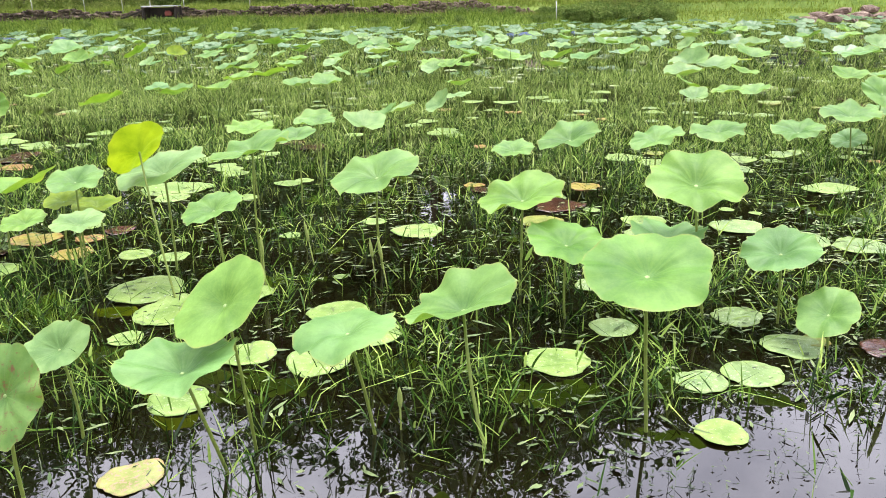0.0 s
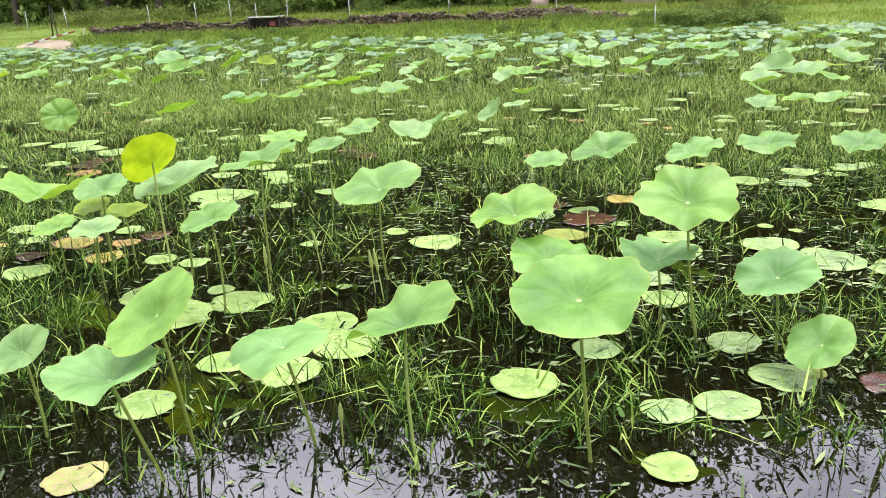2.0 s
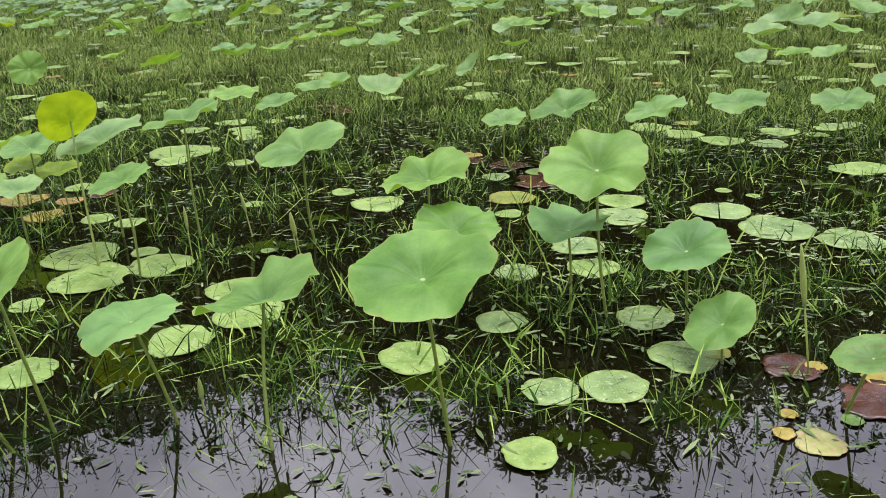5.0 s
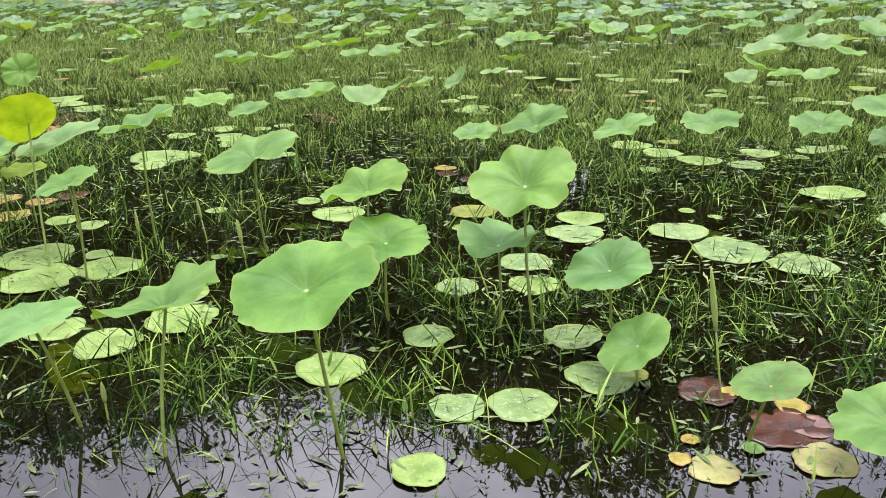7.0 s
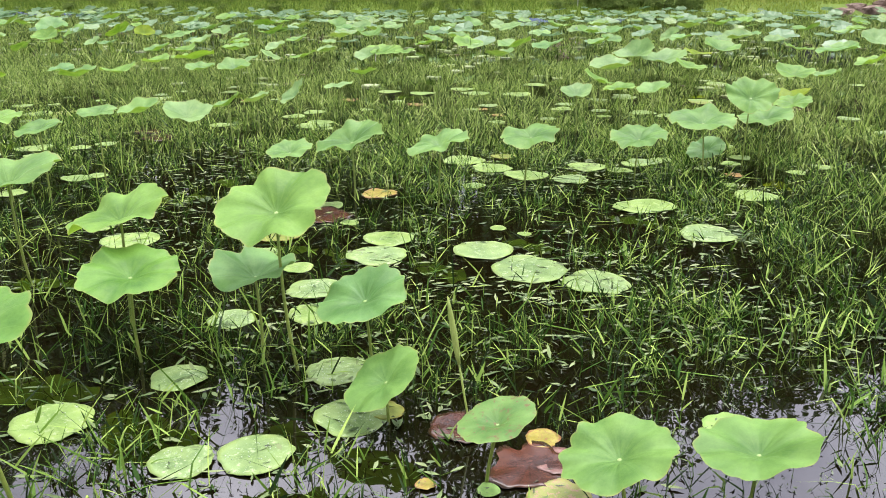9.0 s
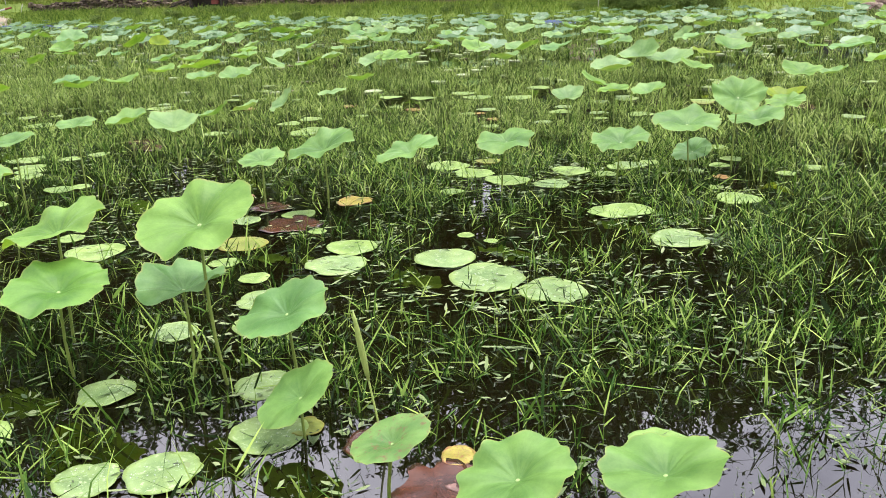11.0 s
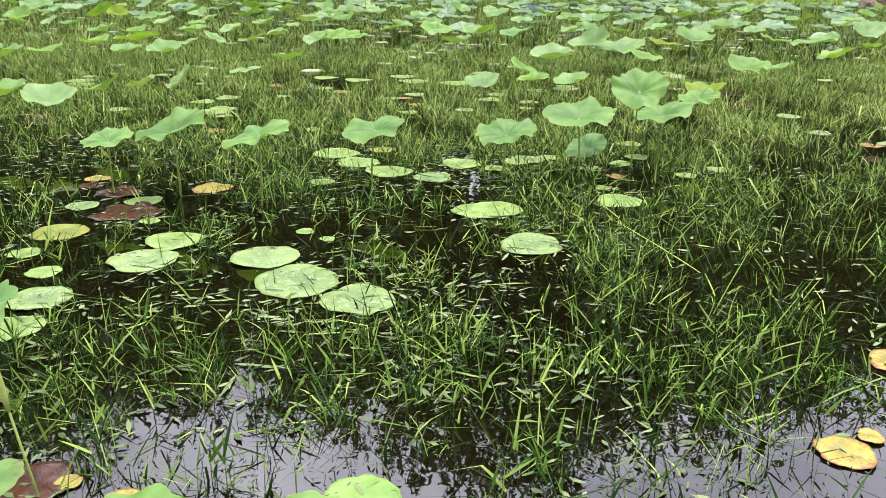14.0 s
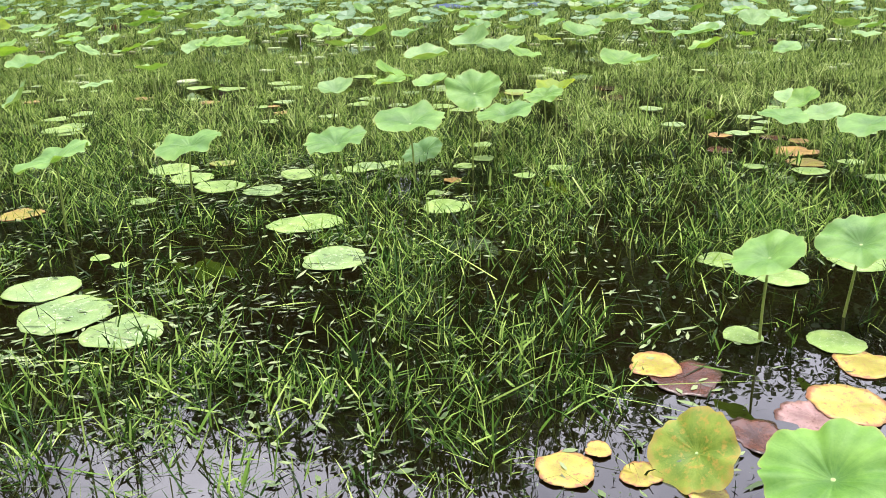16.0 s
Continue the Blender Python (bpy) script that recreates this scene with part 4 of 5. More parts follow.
# ---- more floating leaves between the sedge, farther out ----
rng = np.random.default_rng(64)
M_FARPAD = simple("distant_floating_leaf", [(0.15, (0.10, 0.08, 0.03)), (0.3, (0.17, 0.23, 0.07)), (0.6, (0.22, 0.28, 0.11)), (0.9, (0.30, 0.34, 0.20))], 1.5, 0.55, island=0.75, gloss=0.3)
vv, ff = [], []
for k in range(620):
    y = math.sqrt(rng.uniform(8.8 ** 2, 28 ** 2))
    x = rng.uniform(-1.1 * y + 1.0, 0.45 * y + 4)
    if math.sin(x * 0.9 + 1.3) * math.sin(y * 0.8) < -0.25:
        continue
    r = rng.uniform(0.08, 0.16)
    if y < 13.5:
        pad(x, y, r, ("fresh", "frosty", "fresh", "olive", "frosty", "orange")[int(rng.integers(0, 6))])
        continue
    b = len(vv)
    vv += [(x + r * q * math.cos(s * math.pi / 8), y + r * q * math.sin(s * math.pi / 8), z + 0.006 * math.sin(3 * s + k)) for q, z in ((1.0, 0.006), (0.98, 0.022)) for s in range(16)]
    ff += [tuple(b + 16 + s for s in range(16))] + [(b + s, b + (s + 1) % 16, b + 16 + (s + 1) % 16, b + 16 + s) for s in range(16)]
tagged(new("distant_floating_leaves", mesh_of("distant_floating_leaves", vv, ff, M_FARPAD)), "round pale leaves floating among distant sedge", "floating leaves", kind="stuff")

# ---- sedge, weeds and litter in the water ----
def value_noise(x, y, scale, seed):
    """Smooth noise in 0 to 1 for arrays of places."""
    u, v = x / scale, y / scale
    i, j = np.floor(u).astype(int), np.floor(v).astype(int)
    a, b = u - i, v - j
    a, b = a * a * (3 - 2 * a), b * b * (3 - 2 * b)

    def h(p, q):
        s = np.sin(p * 127.1 + q * 311.7 + seed * 74.7) * 43758.5453
        return s - np.floor(s)

    return (h(i, j) * (1 - a) + h(i + 1, j) * a) * (1 - b) + (h(i, j + 1) * (1 - a) + h(i + 1, j + 1) * a) * b


def strips(roots, heights, widths, lean, azimuth, bend, rng, steps=4):
    """Grass blades as tapering strips of quads. bend: how far the tip droops over; kinked blades fold down in the middle."""
    n = len(roots)
    t = np.linspace(0, 1, steps + 1)
    dirs = np.stack([np.cos(azimuth), np.sin(azimuth)], 1)
    face = rng.uniform(0, 2 * np.pi, n)
    side = np.stack([np.cos(face), np.sin(face)], 1)
    pts = np.zeros((n, steps + 1, 3))
    kink = rng.uniform(0.45, 0.75, n)[:, None]
    over = np.maximum(t[None] - kink, 0)
    hard = (bend > 0.55)[:, None]
    out = lean[:, None] * t + np.where(hard, bend[:, None] * 1.6 * over, 0.5 * bend[:, None] * t ** 2)
    pts[:, :, 0] = roots[:, 0, None] + dirs[:, 0, None] * out * heights[:, None]
    pts[:, :, 1] = roots[:, 1, None] + dirs[:, 1, None] * out * heights[:, None]
    rise = t[None] - np.where(hard, (0.55 + 0.45 * bend[:, None]) * over, 0.12 * bend[:, None] * t[None] ** 2)
    pts[:, :, 2] = roots[:, 2, None] + heights[:, None] * rise
    taper = np.array([0.75, 1.0, 0.9, 0.62, 0.08]) if steps == 4 else np.array([0.85, 1.0, 0.7, 0.08])
    half = 0.5 * widths[:, None] * taper[None]
    off = np.zeros_like(pts)
    off[:, :, 0], off[:, :, 1] = side[:, 0, None] * half, side[:, 1, None] * half
    verts = np.stack([pts - off, pts + off], 2).reshape(n, -1, 3)
    quads = np.array([[2 * k, 2 * k + 1, 2 * k + 3, 2 * k + 2] for k in range(steps)])
    m = 2 * (steps + 1)
    faces = (np.arange(n)[:, None, None] * m + quads[None]).reshape(-1, 4)
    return verts.reshape(-1, 3), faces


def big_mesh(name, verts, faces, material):
    me = bpy.data.meshes.new(name)
    k = faces.shape[1]
    me.vertices.add(len(verts))
    me.vertices.foreach_set("co", verts.astype(np.float32).ravel())
    me.loops.add(faces.size)
    me.loops.foreach_set("vertex_index", faces.astype(np.int32).ravel())
    me.polygons.add(len(faces))
    me.polygons.foreach_set("loop_start", np.arange(0, faces.size, k, dtype=np.int32))
    me.materials.append(material)
    me.update(calc_edges=True)
    me.validate()
    return me


def in_wedge(n, y0, y1, rng):
    """Places spread over the part of the pond that the path looks over."""
    y = np.sqrt(rng.uniform(y0 ** 2, y1 ** 2, n))
    lo, hi = np.minimum(-1.16 * y + 0.9, -0.9 * y - 0.2), 0.45 * y + 4.6
    return lo + (hi - lo) * rng.uniform(0, 1, n), y


def edge_line(x):
    return 0.25 + 0.46 * np.clip(x, -6, 12)


BARE = ((1.84, 5.90, 0.50), (2.52, 6.31, 0.55), (2.19, 4.69, 0.40), (1.55, 6.20, 0.70), (2.30, 6.30, 0.55), (2.35, 5.10, 0.40), (-0.95, 3.15, 0.35), (-2.00, 4.75, 0.79), (-0.98, 4.89, 0.78), (0.16, 4.54, 0.66), (-1.49, 3.43, 0.57), (-1.25, 6.20, 0.61), (0.33, 6.85, 0.65), (-2.95, 5.02, 0.80), (0.03, 5.04, 0.55), (1.24, 4.89, 0.54), (5.63, 5.05, 0.78), (6.41, 5.36, 0.83), (5.07, 4.27, 0.42), (2.29, 7.57, 0.43), (3.26, 7.88, 0.38), (-0.60, 3.99, 0.45), (5.90, 5.73, 0.62), (5.54, 4.76, 0.47), (6.24, 4.89, 0.63))
THICK = ((2.24, 4.39, 0.49), (2.79, 4.23, 0.47), (-0.66, 2.71, 0.40), (1.66, 2.96, 0.38), (4.24, 6.52, 0.41), (4.50, 7.37, 0.51), (4.25, 5.23, 0.41), (1.19, 3.83, 0.33))


def keep_sedge(x, y, rng, floor):
    d = y - edge_line(x)
    out = np.clip((d - 1.75) / 0.7, 0.0, 1.0)
    clump = value_noise(x, y, 0.42, 3) * 0.6 + value_noise(x, y, 1.5, 8) * 0.4
    floor = np.maximum(floor, 0.27 * np.clip((x - 1.2) / 2.0, 0, 1) * np.clip((4.9 - x) / 0.5, 0, 1))
    p = 0.85 * np.clip((clump - 0.30) * 3.2, 0.10, 1.0) * (floor + (1 - floor) * out)
    p *= 1 - (0.05 + 0.2 * np.clip((1.0 - x) / 2, 0, 1)) * np.clip((9 - y) / 2, 0, 1)
    p *= 1 - 0.15 * np.clip((y - 4.5) / 1.2, 0, 1) * np.clip((13 - y) / 4, 0, 1)
    for bx, by, br in BARE:
        p *= 1 - (0.93 if bx > 4 else 0.72) * np.exp(-((x - bx) ** 2 + (y - by) ** 2) / br ** 2)
    for bx, by, br in THICK:
        p = np.maximum(p, 0.52 * np.exp(-((x - bx) ** 2 + (y - by) ** 2) / br ** 2))
    for bx, by, br in PAD_AT:
        if y.min() - 1 < by < y.max() + 1:
            p *= 1 - 0.97 * ((x - bx) ** 2 + (y - by) ** 2 < (1.08 * br) ** 2)
            p *= 1 - 0.6 * ((x - bx) ** 2 + ((y - by + 1.5 * br) / 1.3) ** 2 < br ** 2)
    return rng.uniform(0, 1, len(x)) < p


def sedge(name, n, y0, y1, tall, width, steps, seed, floor=0.16, material=M_GRASS, fade=None):
    rng = np.random.default_rng(seed)
    x, y = in_wedge(n // 7, y0, y1, rng)
    ok = keep_sedge(x, y, rng, floor)
    if fade:
        ok &= rng.uniform(0, 1, len(y)) < np.clip((y - fade[0]) / (fade[1] - fade[0]), 0, 1)
    x, y = np.repeat(x[ok], 7), np.repeat(y[ok], 7)
    x, y = x + rng.normal(0, 0.026, len(x)), y + rng.normal(0, 0.026, len(x))
    tuft = rng.uniform(0, 2 * np.pi, len(x))
    k = len(x)
    h = tall * rng.lognormal(-0.15, 0.42, k) * (0.65 + 0.7 * value_noise(x, y, 0.8, 21))
    h *= 0.6 + 0.4 * np.clip((y - edge_line(x) - 1.1) / 1.3, 0, 1)
    lean = np.abs(rng.normal(0.0, 0.42 if y1 < 9 else 0.65, k))
    bend = np.abs(rng.normal(0.0, 0.40, k)) + (rng.uniform(0, 1, k) < 0.32) * rng.uniform(0.6, 1.5, k)
    w = width * rng.lognormal(-0.05, 0.38, k)
    v, f = strips(np.stack([x, y, np.full(k, -0.03)], 1), h, w, lean, tuft, bend, rng, steps)
    ob = new(name, big_mesh(name, v, f, material))
    tagged(ob, "thin green sedge blades standing in pond water", "water grass", kind="stuff")


def leafy_stalks(name, n, y0, y1, seed):
    """Water grass: upright stalks with broader blades that spread from their upper joints, and blades that trail on the water."""
    rng = np.random.default_rng(seed)
    x, y = in_wedge(n, y0, y1, rng)
    ok = keep_sedge(x, y, rng, 0.12) & (value_noise(x, y, 0.30, 31) > 0.30) & (rng.uniform(0, 1, n) < (11.0 - y) / 4.5)
    x, y = x[ok], y[ok]
    k = len(x)
    h = 0.105 * rng.lognormal(-0.1, 0.4, k) * (0.65 + 0.7 * value_noise(x, y, 0.8, 21))
    h *= 0.6 + 0.4 * np.clip((y - edge_line(x) - 1.1) / 1.3, 0, 1)
    lean, az = np.abs(rng.normal(0, 0.16, k)), rng.uniform(0, 6.28, k)
    verts, faces = strips(np.stack([x, y, np.full(k, -0.03)], 1), h + 0.03, 0.0042 * rng.uniform(0.8, 1.3, k), lean, az, np.zeros(k), rng, 4)
    vs, fs, total = [verts], [faces], len(verts)
    for joint, slope in ((0.30, 1.7), (0.62, 1.2), (0.88, 0.85), (1.0, 0.45)):
        go = rng.uniform(0, 1, k) < 0.85
        j = int(go.sum())
        rise = (h[go] + 0.03) * joint
        root = np.stack([x[go] + np.cos(az[go]) * lean[go] * rise, y[go] + np.sin(az[go]) * lean[go] * rise, rise - 0.03], 1)
        ln = 0.075 * rng.lognormal(0, 0.35, j) / math.sqrt(1 + slope * slope) * 1.25
        v, f = strips(root, ln, 0.0088 * rng.lognormal(-0.05, 0.3, j), slope * rng.uniform(0.6, 1.4, j), rng.uniform(0, 6.28, j), np.abs(rng.normal(0, 0.35, j)), rng, 4)
        vs.append(v)
        fs.append(f + total)
        total += len(v)
    tagged(new(name, big_mesh(name, np.concatenate(vs), np.concatenate(fs), M_GRASS)), "leafy green water grass standing in the pond", "water grass", kind="stuff")


sedge("sedge_near", 96000, 1.6, 11.0, 0.15, 0.0066, 4, 41, 0.12, fade=(11.0, 6.5))
leafy_stalks("water_grass", 36000, 1.6, 11.0, 47)
# Middle and far sedge take the paler colour with haze painted in.
sedge("sedge_middle", 245000, 6.5, 18.0, 0.135, 0.0092, 3, 42, 0.6, M_HAZY_SEDGE, fade=(6.5, 10.0))
sedge("sedge_far", 215000, 18.0, 46.5, 0.165, 0.019, 3, 43, 0.9, M_HAZY_SEDGE)


def flat_bits(name, n, y0, y1, size, material, label, seed, slim=(0.10, 0.24), edge=0.7):
    """Slender leaf scraps lying flat on the water."""
    rng = np.random.default_rng(seed)
    x, y = in_wedge(n, y0, y1, rng)
    ok = rng.uniform(0, 1, n) < np.clip(value_noise(x, y, 0.55, seed) * 1.9 - 0.45, 0.06, 1)
    ok &= (y - edge_line(x)) > edge
    ok &= rng.uniform(0, 1, n) < 0.4 + 0.5 * np.clip((x - 0.8) / 0.8, 0, 1) - 0.62 * np.clip((x - 3.0) / 1.4, 0, 1)
    for bx, by, br in BARE[-5:]:
        ok &= (x - bx) ** 2 + (y - by) ** 2 > (0.8 * br) ** 2
    x, y = x[ok], y[ok]
    k = len(x)
    th = rng.normal(0.5, 0.9, k)
    ln, wd = size * rng.lognormal(0, 0.35, k), size * rng.uniform(*slim, k)
    prof = np.array([[-1, 0.0], [-0.45, 0.8], [0.25, 1.0], [1, 0.0], [0.25, -1.0], [-0.45, -0.8]])
    px, py = prof[:, 0][None] * ln[:, None] * 0.5, prof[:, 1][None] * wd[:, None] * 0.5
    c, s = np.cos(th)[:, None], np.sin(th)[:, None]
    z = rng.uniform(0.004, 0.010, k)[:, None] + np.abs(rng.normal(0, 0.004, (k, 6)))
    v = np.stack([x[:, None] + c * px - s * py, y[:, None] + s * px + c * py, z], 2).reshape(-1, 3)
    f = np.arange(k * 6).reshape(k, 6)
    tagged(new(name, big_mesh(name, v, f, material)), label, "plant litter", kind="stuff")


flat_bits("floating_litter", 23000, 1.8, 9.0, 0.066, M_LITTER, "grey-green leaf scraps floating on the water", 5, (0.13, 0.32), 1.6)
flat_bits("floating_sprigs", 9000, 1.6, 6.0, 0.030, M_SPRIG, "small dark weed sprigs floating on the water", 6)
flat_bits("fallen_sedge", 5000, 1.8, 9.0, 0.17, M_GRASS, "broken sedge blades lying on the water", 12, (0.02, 0.05), 2.2)


def standing_sprigs(n, seed):
    """Thin dark water weed: a crooked stalk with a few small leaves where it leaves the water."""
    rng = np.random.default_rng(seed)
    x, y = in_wedge(n, 1.5, 5.5, rng)
    d = y - edge_line(x)
    ok = (d > 0.45) & (rng.uniform(0, 1, n) < np.clip(1.25 - 0.42 * d, 0.05, 1) * np.clip(value_noise(x, y, 0.5, seed) * 1.8 - 0.3, 0.05, 1))
    for bx, by, br in PAD_AT:
        ok &= (x - bx) ** 2 + (y - by) ** 2 > (1.05 * br) ** 2
    x, y = x[ok], y[ok]
    k = len(x)
    tall = 0.045 * rng.lognormal(0, 0.5, k)
    az, lean = rng.uniform(0, 6.28, k), np.abs(rng.normal(0, 0.35, k))
    sv, sf = strips(np.stack([x, y, np.full(k, -0.01)], 1), tall, 0.0032 * rng.uniform(0.7, 1.4, k), lean, az, np.abs(rng.normal(0, 0.7, k)), rng, 4)
    leaves = []
    for level in (0.25, 0.95, 1.0):
        th, ln = rng.uniform(0, 6.28, k), rng.uniform(0.012, 0.028, k)
        cx, cy, cz = x + np.cos(az) * lean * tall * level, y + np.sin(az) * lean * tall * level, tall * level - 0.006
        ux, uy = np.cos(th) * ln * 0.5, np.sin(th) * ln * 0.5
        rise = rng.normal(0.002, 0.003, k)
        leaves.append(np.stack([np.stack([cx - ux, cy - uy, cz - rise], 1), np.stack([cx - uy * 0.3, cy + ux * 0.3, cz], 1), np.stack([cx + ux, cy + uy, cz + rise], 1), np.stack([cx + uy * 0.3, cy - ux * 0.3, cz], 1)], 1).reshape(-1, 3))
    lv = np.concatenate(leaves)
    v = np.concatenate([sv, lv])
    f = np.concatenate([sf, len(sv) + np.arange(len(lv)).reshape(-1, 4)])
    tagged(new("water_weed", big_mesh("water_weed", v, f, M_SPRIG)), "thin dark water weed standing in the shallows", "water weed", kind="stuff")


standing_sprigs(17000, 19)

# ---- leaves too far to count ----
rng = np.random.default_rng(77)
vv, ff = [], []
for k in range(1150):
    y = rng.uniform(21, 42) if k < 420 else rng.uniform(32, 46.5)
    x = rng.uniform(-1.12 * y, 0.46 * y + 5)
    if rng.uniform() > 0.25 + 0.75 * float(value_noise(np.array([x]), np.array([y]), 4.5, 15)[0]) or y > shore(x) - 0.5:
        continue
    r, z = rng.uniform(0.16, 0.34), rng.uniform(0.25, 0.5)
    turn = Matrix.Translation((x, y, z)) @ pose(0, 0, 0, rng.normal(9, 7), rng.normal(0, 6), 0) @ Matrix.Rotation(rng.uniform(0, 6.28), 4, 'Z') @ Matrix.Diagonal((r, r, r, 1))
    ring = [turn @ Vector((math.cos(a) * (1 + 0.08 * math.sin(3 * a + k)), math.sin(a), 0.08 * math.sin(5 * a + k))) for a in (2 * math.pi * s / 14 for s in range(14))]
    mid = turn @ Vector((0, 0, -0.16))
    b = len(vv)
    vv += ring + [mid]
    for s in range(14):
        u = (s + 1) % 14
        ff.append((b + s, b + u, b + 14))
    sv, sf = tube([(x, y, -0.2), tuple(mid)], [0.012, 0.009], 4)
    b = len(vv)
    vv += sv
    ff += [tuple(b + i for i in g) for t in sf for g in ([t[:3], (t[0], t[2], t[3])] if len(t) == 4 else [t])]
M_FARLEAF = simple("distant_leaf", [(0.2, (0.075, 0.16, 0.055)), (0.5, (0.125, 0.228, 0.095)), (0.78, (0.175, 0.275, 0.125)), (0.95, (0.22, 0.32, 0.02))], 0.8, 0.45, island=0.75, glow=0.35)
tagged(new("distant_lotus_leaves", mesh_of("distant_lotus_leaves", vv, ff, M_FARLEAF)), "crowded green lotus leaves far across the pond", "lotus leaves", kind="stuff")

# ---- far bank ----
def clump_tufts(name, n, place, tall, width, seed, material, label):
    rng = np.random.default_rng(seed)
    x, y, z = place(n, rng)
    k = len(x)
    v, f = strips(np.stack([x, y, z], 1), tall * rng.lognormal(-0.1, 0.35, k), width * rng.uniform(0.6, 1.5, k), np.abs(rng.normal(0, 0.4, k)), rng.uniform(0, 6.28, k), np.abs(rng.normal(0, 0.5, k)), rng, 3)
    tagged(new(name, big_mesh(name, v, f, material)), label, "grass", kind="stuff")


def on_bank(d0, d1, x0=-40.0, x1=34.0):
    def place(n, rng):
        x = rng.uniform(x0, x1, n)
        y = np.array([shore(float(a)) for a in x]) + rng.uniform(d0, d1, n)
        clear = (x < 13.2) | (x > 21.0) | (y > 49.2)
        x, y = x[clear], y[clear]
        z = np.array([ground_height(float(a), float(b)) for a, b in zip(x, y)]) - 0.03
        return x, y, z
    return place


clump_tufts("mound_grass", 26000, on_bank(-0.3, 7.0, 3.5, 36.0), 0.24, 0.03, 53, M_TERRACE, "yellow-green grass on the low mound")
clump_tufts("shore_grass", 9000, on_bank(-0.2, 4.5, -58.0, -40.0), 0.13, 0.03, 54, M_TERRACE, "short trodden grass beside the sand")
clump_tufts("bank_grass", 40000, on_bank(-0.3, 2.5, -40.0, 5.0), 0.24, 0.028, 51, M_BANKGRASS, "dense green grass on the sloping bank")
clump_tufts("terrace_grass", 32000, on_bank(3.6, 11.0, -50.0), 0.26, 0.03, 52, M_TERRACE, "bright rough grass on the terrace")


def stone_mesh(rng, n=1):
    bm = bmesh.new()
    bmesh.ops.create_icosphere(bm, subdivisions=n, radius=1)
    for v in bm.verts:
        v.co *= 1 + rng.uniform(-0.22, 0.18)
        v.co = Vector((max(min(v.co.x, 0.82), -0.82), max(min(v.co.y, 0.8), -0.8), max(min(v.co.z, 0.8), -0.8)))
    return bm


def dry_wall():
    """Courses of rough stones; the stretch across from the path is laid stone by stone."""
    rng = np.random.default_rng(9)
    thing = new("dry_stone_wall")
    thing.location = (0, shore(0) + 3.25, ground_height(0, shore(0) + 3.25))
    tagged(thing, "low weathered dry stone wall along the bank", "stone wall", kind="structure")
    back = Matrix.Translation(-thing.location)
    shapes = [bm_mesh("stone", stone_mesh(rng), M_STONE, False) for _ in range(10)]
    bm = bmesh.new()
    for course in range(8):
        x = -40.4 + rng.uniform(0, 0.5)
        while x < 1.4:
            ln, hh = rng.uniform(0.14, 0.42), rng.uniform(0.10, 0.17)
            z = ground_height(x, shore(x) + 3.0) - 0.12 + course * 0.112
            drop = 0.18 * math.sin(x * 0.7) + 0.12 * math.sin(x * 2.3)
            if course < 6.2 + drop * 6 - 1.3 * max(0.0, x + 3.5) and rng.uniform() < 0.97:
                m = back @ pose(x, shore(x) + 3.25 + rng.uniform(-0.13, 0.13), z + hh / 2, rng.uniform(-14, 14), rng.uniform(-14, 14), rng.uniform(-14, 14)) @ Matrix.Diagonal((ln * 0.62, 0.30, hh * 0.72, 1))
                shape = shapes[int(rng.integers(0, 10))]
                if x > -9.5:
                    part("stone", shape, thing).matrix_basis = m
                else:
                    n = len(bm.verts)
                    bm.from_mesh(shape)
                    bm.verts.ensure_lookup_table()
                    for v in bm.verts[n:]:
                        v.co = m @ v.co
            x += ln
    rest = part("wall_stones", bm_mesh("wall_stones", bm, M_STONE, False), thing)
    tagged(rest, kind="stuff")


dry_wall()
clump_tufts("wall_grass", 3600, on_bank(2.7, 3.1, -30.0, 3.0), 0.26, 0.035, 55, M_STRAW, "straw-coloured grass hanging over the stone wall")
clump_tufts("wall_top_grass", 9000, on_bank(3.5, 4.1, -41.0, 3.5), 0.30, 0.03, 56, M_TERRACE, "bright grass along the top of the wall")


def stake(x, y, h, r, lean, label):
    v, f = tube([(0, 0, -0.25), (lean * 0.4, 0, h * 0.5), (lean, 0.02, h)], [r, 0.95 * r, 0.85 * r], 8)
    ob = new("wooden_stake", mesh_of("wooden_stake", v, f, M_WOOD, True))
    ob.location = (x, y, max(ground_height(x, y), -0.3))
    tagged(ob, label, "stake")


stake(-46.3, 46.4, 1.0, 0.045, -0.05, "dark wooden stake at the water's edge")
stake(-43.1, 50.0, 2.3, 0.05, 0.12, "dark slender wooden stake on the bank")
stake(-42.75, 50.1, 2.1, 0.04, -0.16, "dark slender wooden stake on the bank")


